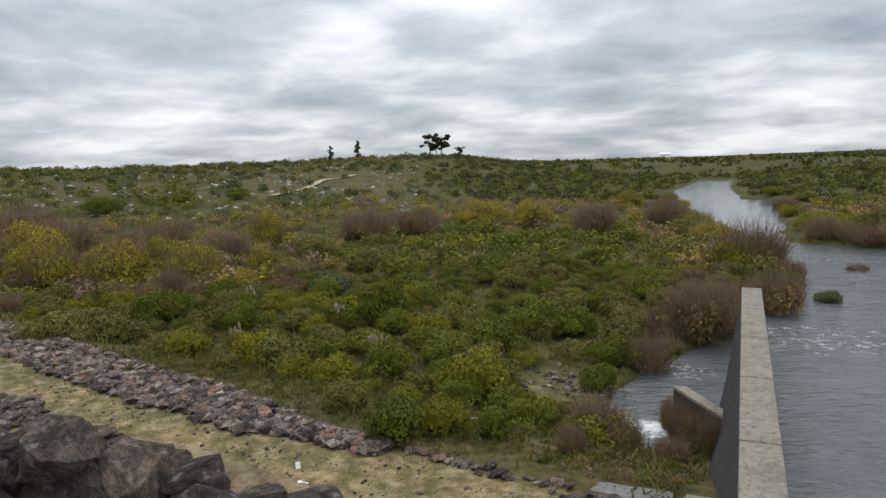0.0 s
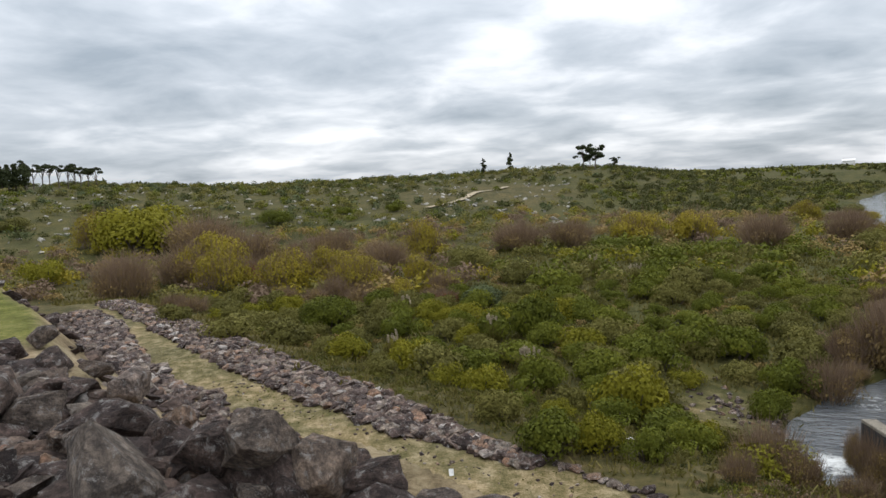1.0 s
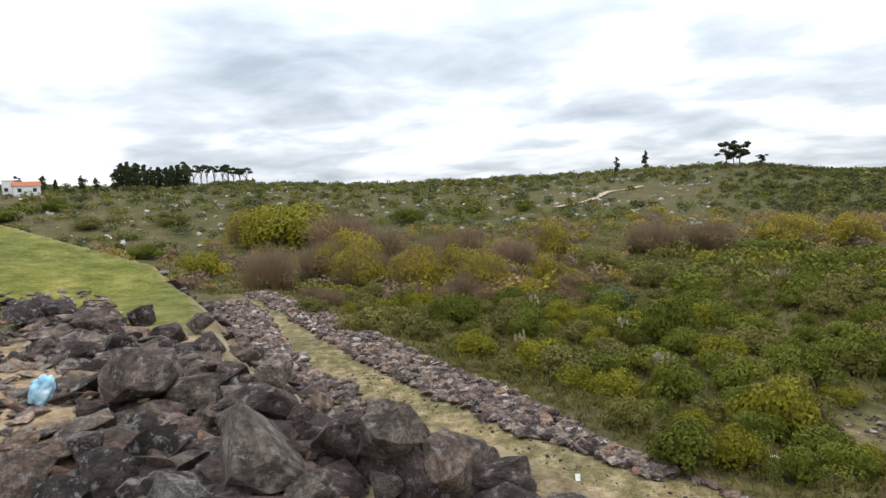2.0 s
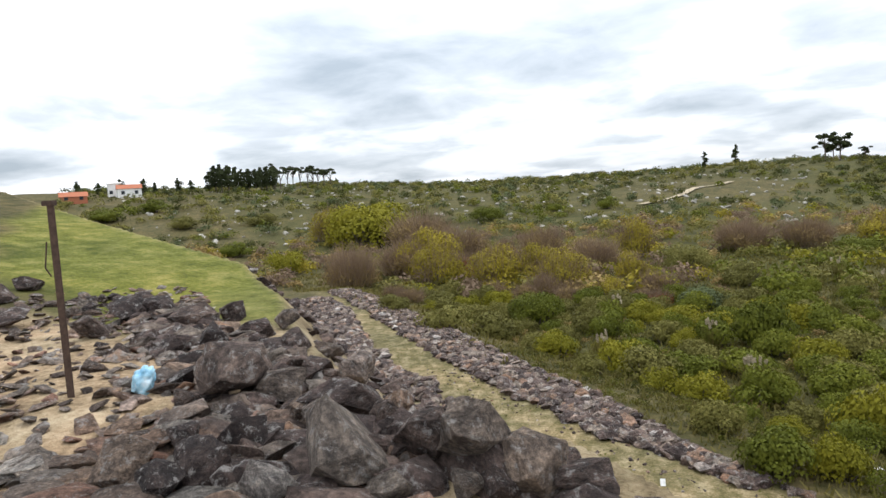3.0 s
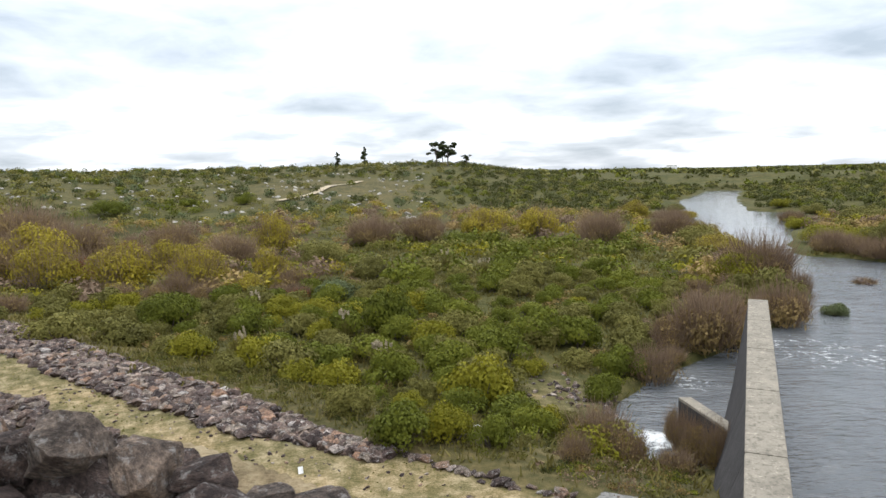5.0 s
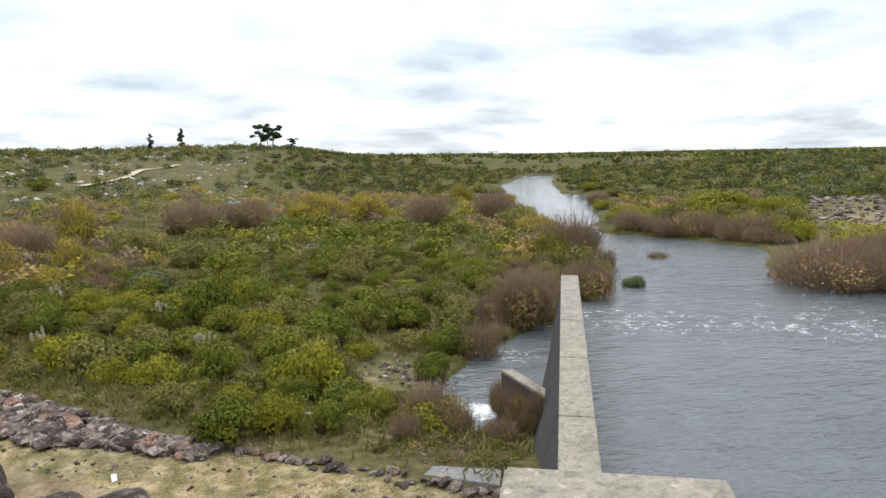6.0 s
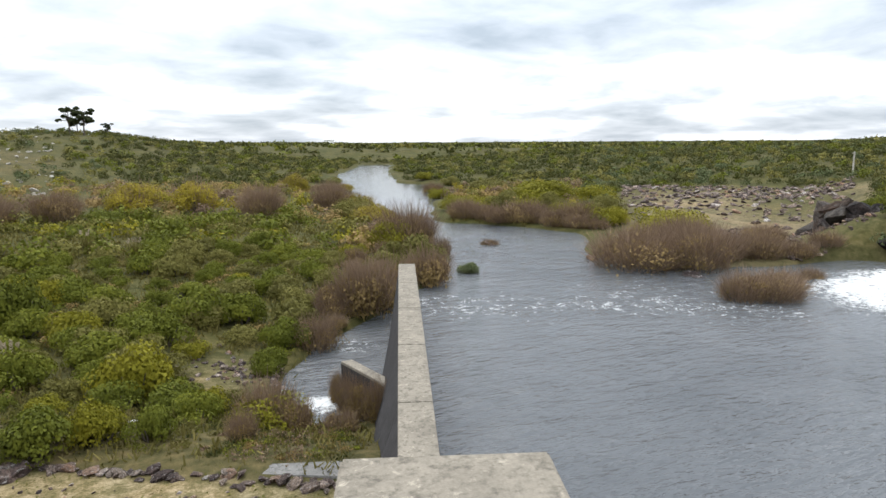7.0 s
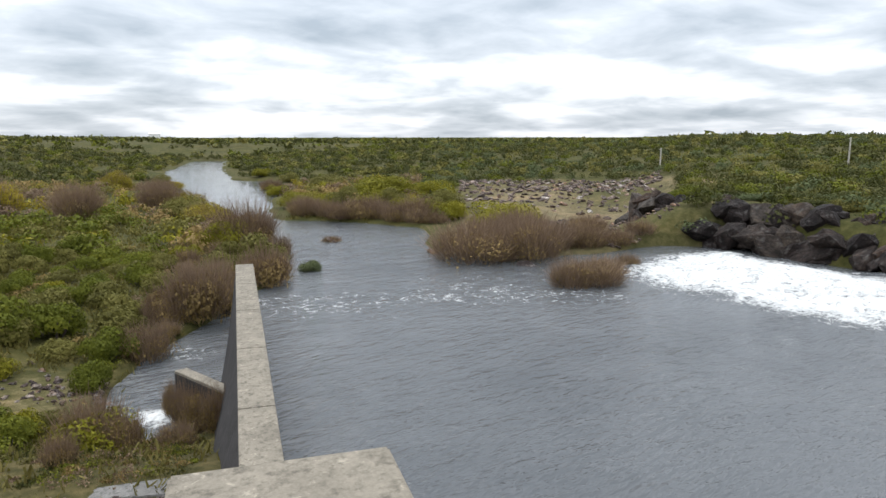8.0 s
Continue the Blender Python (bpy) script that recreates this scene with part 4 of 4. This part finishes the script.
def stone(x, y, s, flat, label="flat weathered slate stone lying on bare earth", group="loose stones", sink=0.3):
    ob = new("stone" if group == "loose stones" else "kerb_stone", (SLABS if group == "loose stones" else STONES)[int(rng.integers(0, 10))])
    z = float(lie(x, y)[0])
    h = s * flat
    ob.matrix_basis = pose(x, y, z + h * (0.25 - 0.2 * sink), rng.uniform(-12, 12), rng.uniform(-12, 12), rng.uniform(0, 360)) @ Matrix.Diagonal((s * rng.uniform(0.9, 1.5), s * rng.uniform(0.7, 1.1), h * 1.4, 1))
    return tagged(ob, label, "stone", group)


# slabs and stones on the platform round the post
for k in range(250):
    r, az = 2.4 + 10 * rng.uniform(0, 1) ** 1.2, rng.uniform(-76, -32)
    x, y = polar(az, r)
    v = x * NX + y * NY
    if v > 0.9 or (-3.2 < v < -0.3 and 4.4 < r < 9.5 and rng.uniform() < 0.85):
        continue
    stone(x, y, rng.uniform(0.12, 0.36) * (1.35 if r < 5 else 1), rng.uniform(0.3, 0.6))

for k in range(150):
    x, y = polar(rng.uniform(-76, -36), 2.3 + 2.6 * rng.uniform(0, 1))
    if x * NX + y * NY < 0.75:
        stone(x, y, rng.uniform(0.14, 0.40), rng.uniform(0.25, 0.5))

# the kerb of stones along the path
for k in range(36):
    u, v = rng.uniform(1.0, 6.4), 15.0 + rng.normal(0, 0.4)
    stone(u * AX + v * NX, u * AY + v * NY, rng.uniform(0.25, 0.6), rng.uniform(0.45, 0.8), "dark kerb stone along the grassy path", "kerb stones", 0.2)
for k in range(150):
    u = -13.5 + k * 0.148 + rng.uniform(-0.1, 0.1)
    v = 15.2 + rng.normal(0, 0.17 if u < 3 else 0.45)
    stone(u * AX + v * NX, u * AY + v * NY, rng.uniform(0.22, 0.55), rng.uniform(0.45, 0.8), "dark kerb stone along the grassy path", "kerb stones", 0.2)


def stone_spread(name, label, places, sizes, flat=0.7, stuff_of=ROCK):
    """Stones too many to pick apart, as one mesh."""
    verts, faces, start = [], [], 0
    shapes = []
    for me in STONES[5:]:
        shapes.append((np.array([v.co[:] for v in me.vertices]), [tuple(p.vertices) for p in me.polygons]))
    z = lie(places[:, 0], places[:, 1])[0]
    for (x, y), zz, s in zip(places, z, sizes):
        vs, fs = shapes[int(rng.integers(0, len(shapes)))]
        m = np.array(Euler((rng.uniform(-0.5, 0.5), rng.uniform(-0.5, 0.5), rng.uniform(0, 6.28))).to_matrix())
        vs = (vs * (s * rng.uniform(0.9, 1.5), s, s * flat * 1.4)) @ m.T + (x, y, zz + s * 0.12)
        verts.append(vs)
        faces += [tuple(i + start for i in f) for f in fs]
        start += len(vs)
    ob = mesh_object(name, np.concatenate(verts), faces, stuff_of)
    return tagged(ob, label, "rubble", kind="stuff")


def band(n, u0, u1, v0, v1):
    u, v = rng.uniform(u0, u1, n), rng.uniform(0, 1, n)
    v = v0(u) + (v1(u) - v0(u)) * v
    return np.stack([u * AX + v * NX, u * AY + v * NY], 1)


slope_places = band(3300, -58, -13, lambda u: 4.5 + 3.0 * smooth(-20, -40, u), lambda u: 11.1 + 0.3 * wobble(u, u, 1.0, 3) + 3.4 * smooth(-30, -56, u))
outer_places = band(2200, -62, -13, lambda u: 14.4 - 0.9 * smooth(-13, -20, u) + 2.0 * smooth(-28, -56, u) + 0.2 * wobble(u, u, 1.2, 2),
                    lambda u: 15.0 + 1.4 * smooth(-13, -25, u) + 2.0 * smooth(-25, -56, u))
stone_spread("rock_slope", "dark broken riprap covering the embankment foot", slope_places, rng.uniform(0.3, 0.8, len(slope_places)))
stone_spread("rock_band", "dark broken riprap band below the path", outer_places, rng.uniform(0.3, 0.75, len(outer_places)))
near_places = band(700, -13, -5.0, lambda u: 2.1 + 1.5 * smooth(-6, -10, u), lambda u: 8.5 + 0 * u)
fill_places = band(420, -12.0, -3.2, lambda u: 0.1 + 0.1 * (u + 6) * (u < -6), lambda u: 1.35 - 0.19 * np.maximum(0, -u - 5.6))
stone_spread("pile_rubble", "dark broken stones between the boulders", fill_places, rng.uniform(0.14, 0.42, len(fill_places)), 0.6)
lip_places = band(170, -15, -5.0, lambda u: 1.7 + 0.3 * smooth(-7, -10, u), lambda u: 3.8 + 0 * u)
stone_spread("slope_edge_stones", "dark stones scattered along the edge of the slope", lip_places, rng.uniform(0.08, 0.38, len(lip_places)), 0.6)
stone_spread("near_rock_slope", "dark riprap on the slope below the boulders", near_places, rng.uniform(0.3, 0.75, len(near_places)))
az, rr = np.radians(rng.uniform(-76, -30, 5600)), 2.2 + 11 * rng.uniform(0, 1, 5600) ** 0.9
p = np.stack([rr * np.sin(az), rr * np.cos(az)], 1)
p = p[(p[:, 0] * NX + p[:, 1] * NY < 0.8) & (rng.uniform(0, 1, 5600) < np.where((np.abs(p[:, 0] * NX + p[:, 1] * NY + 1.7) < 1.4) & (np.hypot(p[:, 0], p[:, 1]) > 4.4), 0.32, 0.5 + 0.5 * (wobble(p[:, 0], p[:, 1], 0.9, 21) > 0)))]
stone_spread("platform_rubble", "broken slate rubble over reddish bare earth", p, rng.uniform(0.05, 0.22, len(p)), 0.38, SLATE)
a, r = np.radians(rng.uniform(-58, -3, 520)), rng.uniform(125, 262, 520)
hill_places = np.stack([r * np.sin(a), r * np.cos(a)], 1)
pale = stone_spread("hill_stones", "pale stones scattered over the distant hillside", hill_places, rng.uniform(0.4, 1.5, 520))
pale.data.materials[0] = plain("pale_stone", (0.33, 0.31, 0.27), 0.9, 0.0, 0.8)
a, r = np.radians(rng.uniform(41.5, 58, 900)), 70 + 72 * rng.uniform(0, 1, 900) ** 0.33
field_places = np.stack([r * np.sin(a), r * np.cos(a)], 1)
stone_spread("rock_field", "dark and pale rocks strewn over bare ground", field_places, rng.uniform(0.3, 1.25, 900), 0.6)
p = band(420, -30, 5, lambda u: 11.8 + 0 * u, lambda u: 14.6 + 0 * u)
stone_spread("path_gravel", "small loose stones on the path", p, rng.uniform(0.04, 0.17, 420))
p = np.stack([rng.normal(4.7, 0.9, 70), rng.normal(30.0, 1.6, 70)], 1)
stone_spread("spit_stones", "brown stones on the sandy spit", p, rng.uniform(0.12, 0.4, 70))
p = np.stack([rng.normal(6.3, 0.5, 60), rng.normal(27.8, 1.8, 60)], 1)
stone_spread("shore_stones", "dark wet stones along the shore", p, rng.uniform(0.15, 0.5, 60))

p = np.stack([rng.uniform(52, 64, 220), rng.uniform(37, 52, 220)], 1)
stone_spread("shore_rubble", "grey rubble on the shore beside the bluff", p, rng.uniform(0.25, 0.9, 220), 0.6)

# dark outcrops above the white water
WET = [me.copy() for me in BOULDERS]
WET_ROCK = rock_material("wet_dark_rock", False, 0.22)
for me in WET:
    me.materials[0] = WET_ROCK
for k in range(120):
    f, row = (k % 60) / 59, k // 60
    x, y = 63.5 - 3.8 * f + 0.8 * math.sin(k * 1.9) + 2.8 * row, 44 - 37 * f + 1.2 * math.sin(k * 2.7)
    w = rng.uniform(2.6, 5.0)
    ob = boulder(x, y, w, rng.uniform(2.0, 3.4), k, rng.uniform(0, 360), 0.8, 0.0, 25.0, "dark wet rock outcrop above white water")
    ob.name = "rock_outcrop"
    ob.location.z = -8.2 + (2.1 - 0.6 * f) * row + rng.uniform(-0.5, 0.8)
    tagged(ob, category="rock", group="rock outcrops")
    ob.data = WET[k % 8]
for x, y, w in ((35.2, 59.2, 2.6), (40.6, 37.3, 1.9), (38.6, 47.0, 1.6)):
    ob = boulder(x, y, w, 0.9, int(x), x * 7, 0.6, 0.0, 4.0, "low dark rock standing in the river")
    ob.name = "river_rock"
    ob.location.z = -8.95
for x, y, w, h, tint in ((56, 113, 3.2, 3.0, "lime"), (62, 128, 3.4, 2.6, "brown"), (73, 141, 3.4, 3.0, "olive"), (74, 158, 3.6, 3.0, "lime"), 
                         (47, 142, 3.0, 2.4, "yellow"), (51, 160, 3.2, 2.4, "olive"), (36, 118, 2.4, 2.2, "olive")):
    shrub(tint, x, y, w, h, 1, x * 11)
for k in range(56):
    f = k / 55
    shrub(str(rng.choice(["olive", "dark", "dark", "green", "grey_green"])), 67.5 + rng.uniform(0, 13) - 2 * f, 42 - 38 * f + rng.uniform(-1, 1), rng.uniform(1.5, 2.9), rng.uniform(1.0, 2.0), k % 3, k * 40)
shrub("mauve", 35.2, 59.2, 1.4, 0.9, 0, 20)


shrub("brown", 8.5, 22.2, 0.8, 2.0, 1, 30)
shrub("brown", 8.1, 24.5, 0.7, 2.1, 2, 130)
shrub("brown", 8.05, 25.5, 0.5, 1.8, 0, 210)


# ---- small things ----
def build_post():
    steel = plain("rusty_steel", (0.075, 0.048, 0.036), 0.75, 0.3, 20.0)
    ob = new("fence_post")
    ob.matrix_basis = pose(-5.48, 2.86, 0.0, 0.5, 0.3, 25)
    tagged(ob, "rusty steel angle post standing in stony ground", "post")

    def flange(name, x0, x1, y0, y1, z0, z1):
        prism(name, [(x0, y0, z0), (x1, y0, z0), (x1, y1, z0), (x0, y1, z0)], [(x0, y0, z1), (x1, y0, z1), (x1, y1, z1), (x0, y1, z1)], steel, ob, "", 0.002)
    flange("flange", -0.03, 0.03, -0.006, 0.006, -0.15, 1.62)
    flange("flange", -0.03, -0.02, 0.006, 0.055, -0.15, 1.62)
    flange("bracket", -0.06, 0.025, -0.02, 0.045, 1.60, 1.64)
    limb = limb_mesh("wire", (-0.05, -0.02, 1.32), (-0.075, -0.03, 1.12), 0.006, 0.006, ob)
    limb.data.materials[0] = steel
    limb = limb_mesh("wire", (-0.075, -0.03, 1.12), (-0.04, -0.02, 1.05), 0.006, 0.006, ob)
    limb.data.materials[0] = steel


build_post()


def build_bag():
    m, t, b = principled("thin_plastic", 0.35, 0.5)
    f = noise_fac(t, 7.0, 4.0, 0.6)
    t.links.new(ramp(t, [(0.35, (0.10, 0.30, 0.46)), (0.55, (0.35, 0.58, 0.70)), (0.7, (0.75, 0.80, 0.82))], f), b.inputs["Base Color"])
    bump(t, b, noise_fac(t, 16.0, 4.0, 0.6, distort=1.0), 0.8, 0.02)
    bm = bmesh.new()
    bmesh.ops.create_icosphere(bm, subdivisions=4, radius=1)
    for vert in bm.verts:
        c = vert.co
        k = 1 + 0.28 * noise.noise(c * 1.7) + 0.16 * noise.noise(c * 4.5 + Vector((3, 0, 0))) + 0.07 * noise.noise(c * 11)
        vert.co = Vector((c.x * 0.085 * k, c.y * 0.09 * k, max(-0.085, c.z * 0.13 * k)))
    me = bpy.data.meshes.new("plastic_bag")
    bm.to_mesh(me)
    bm.free()
    me.materials.append(m)
    me.polygons.foreach_set("use_smooth", [True] * len(me.polygons))
    ob = new("plastic_bag", me)
    ob.matrix_basis = pose(-4.99, 3.18, float(lie(-4.99, 3.18)[0]) + 0.09, 0, 15, 40)
    tagged(ob, "crumpled pale blue plastic bag among stones", "plastic bag")


build_bag()


def litter(x, y, w, d, h, turn, tip, color, label):
    """A bent scrap of packaging."""
    bm = bmesh.new()
    bmesh.ops.create_grid(bm, x_segments=6, y_segments=4, size=0.5)
    for vert in bm.verts:
        c = vert.co
        c.z = 0.25 * noise.noise(c * 3 + Vector((x, y, 0))) + 0.4 * abs(c.x) ** 2
    bmesh.ops.solidify(bm, geom=list(bm.faces), thickness=0.05)
    me = bpy.data.meshes.new("litter")
    bm.to_mesh(me)
    bm.free()
    me.materials.append(color)
    ob = new("litter", me)
    ob.matrix_basis = pose(x, y, float(lie(x, y)[0]) + h * 0.4, tip, 0, turn) @ Matrix.Diagonal((w, d, h, 1))
    tagged(ob, label, "litter", "scattered litter")


PAPER = plain("dirty_white_plastic", (0.72, 0.72, 0.70), 0.6, vary=0.12)
litter(-4.78, 18.4, 0.14, 0.30, 0.10, 20, 55, PAPER, "white plastic scrap standing on the path")
litter(-4.43, 17.4, 0.34, 0.14, 0.12, -30, 10, PAPER, "white plastic scrap lying on the path")
litter(-4.30, 2.05, 0.10, 0.08, 0.03, 60, 6, PAPER, "white crumpled paper on stony ground")
litter(-3.65, 2.35, 0.10, 0.05, 0.03, 10, 6, PAPER, "white scrap on stony ground")
litter(-9.0, 6.3, 0.42, 0.28, 0.12, 30, 6, PAPER, "white sheet of litter among boulders")
litter(-0.8, 24.3, 0.3, 0.2, 0.1, 0, 6, PAPER, "white scrap in grass below the kerb")
litter(0.4, 23.6, 0.22, 0.2, 0.1, 40, 6, PAPER, "white scrap in grass below the kerb")
litter(-5.15, 1.95, 0.08, 0.06, 0.03, 0, 6, plain("blue_plastic", (0.05, 0.12, 0.5), 0.5), "small blue plastic scrap on stony ground")


GREY = concrete_material("grey_slab", (0.17, 0.165, 0.155))


def build_wing_wall():
    top = [(8.38, 25.95, -7.5), (8.88, 25.98, -7.5), (9.38, 23.0, -7.5), (9.02, 22.25, -7.5)]
    ob = tagged(new("wing_wall"), "low concrete wing wall with a pale top", "wall")
    prism("coping", [(x, y, -7.62) for x, y, _ in top], top, CONCRETE, ob, "pale worn concrete top", 0.02)
    prism("wall_body", [(x, y, -10.8) for x, y, _ in top], [(x, y, -7.62) for x, y, _ in top], CONCRETE_DARK, ob, "streaked side with shade in its colour", 0.0)
    apron = [(3.0, 16.75), (3.6, 17.1), (5.3, 16.4), (5.0, 15.55)]
    ob = prism("concrete_apron", [(x, y, -7.4) for x, y in apron], [(x, y, -6.97) for x, y in apron], GREY, None, "", 0.02)
    tagged(ob, "grey concrete slab at the end of the kerb", "slab")


build_wing_wall()


def build_house(x, y, turn, w, d, h, wall_color, roof_color, label):
    ob = new("house")
    ob.matrix_basis = pose(x, y, float(lie(x, y)[0]) - 0.3, 0, 0, turn)
    tagged(ob, label, "house", "distant houses")
    box = lambda z, o=0.0: [(-w / 2 - o, -d / 2 - o, z), (w / 2 + o, -d / 2 - o, z), (w / 2 + o, d / 2 + o, z), (-w / 2 - o, d / 2 + o, z)]
    prism("wall", box(-0.5), box(h), wall_color, ob, "", 0.0)
    ridge = [(-w / 2 - 0.3, -0.05, h + d * 0.28), (w / 2 + 0.3, -0.05, h + d * 0.28), (w / 2 + 0.3, 0.05, h + d * 0.28), (-w / 2 - 0.3, 0.05, h + d * 0.28)]
    prism("roof", box(h, 0.3), ridge, roof_color, ob, "", 0.0)
    glass = plain("dark_pane", (0.03, 0.035, 0.04), 0.2)
    for k in (-0.28, 0.28):
        a, b = k * w - 0.5, k * w + 0.5
        prism("window", [(a, -d / 2 - 0.06, 1.2), (b, -d / 2 - 0.06, 1.2), (b, -d / 2 + 0.02, 1.2), (a, -d / 2 + 0.02, 1.2)],
              [(a, -d / 2 - 0.06, 2.3), (b, -d / 2 - 0.06, 2.3), (b, -d / 2 + 0.02, 2.3), (a, -d / 2 + 0.02, 2.3)], glass, ob, "", 0.0)


WHITE, ORANGE = plain("white_render", (0.75, 0.74, 0.71), 0.9, vary=0.1), plain("orange_tile", (0.36, 0.13, 0.07), 0.9)
build_house(*polar(-56.2, 240), 60, 7.0, 5.0, 3.0, WHITE, ORANGE, "small white house with a red roof on the hill")
build_house(*polar(-57.2, 246), 60, 4.0, 4.0, 4.6, WHITE, WHITE, "taller white house behind trees")
build_house(*polar(-60.0, 225), 62, 7.0, 5.0, 2.2, ORANGE, ORANGE, "low orange brick house on the hill")
build_house(*polar(17.2, 640), -17, 9.0, 6.0, 6.0, WHITE, WHITE, "tiny white house far down the valley")


def power_pole(x, y, h):
    ob = new("power_pole")
    ob.location = (x, y, float(lie(x, y)[0]) - 0.2)
    tagged(ob, "pale wooden power pole in scrub", "pole", "power poles")
    m = plain("grey_timber", (0.42, 0.39, 0.34), 0.9)
    limb_mesh("shaft", (0, 0, 0), (0.05, 0, h), 0.17, 0.12, ob).data.materials[0] = m
    limb_mesh("crossarm", (-0.5, 0.1, h - 0.3), (0.5, 0.1, h - 0.3), 0.06, 0.06, ob).data.materials[0] = m


power_pole(138.1, 47.8, 5.8)
power_pole(123.2, 77.5, 4.6)


def build_track():
    """The dirt track on the hillside."""
    verts, n = [], 26
    for k in range(n):
        f = k / (n - 1)
        x, y = -40.5 + 9.5 * f, 150 + 56 * f
        x += 1.2 * math.sin(f * 7)
        for side in (-1.0, 1.0):
            px = x + side * 0.9
            verts.append((px, y, float(lie(px, y)[0]) + 0.35))
    ob = mesh_object("dirt_track", verts, [(2 * k, 2 * k + 1, 2 * k + 3, 2 * k + 2) for k in range(n - 1)], plain("bare_earth", (0.34, 0.28, 0.19), 0.95, scale=0.6))
    tagged(ob, "pale dirt track climbing the hillside", "track", kind="structure")


build_track()
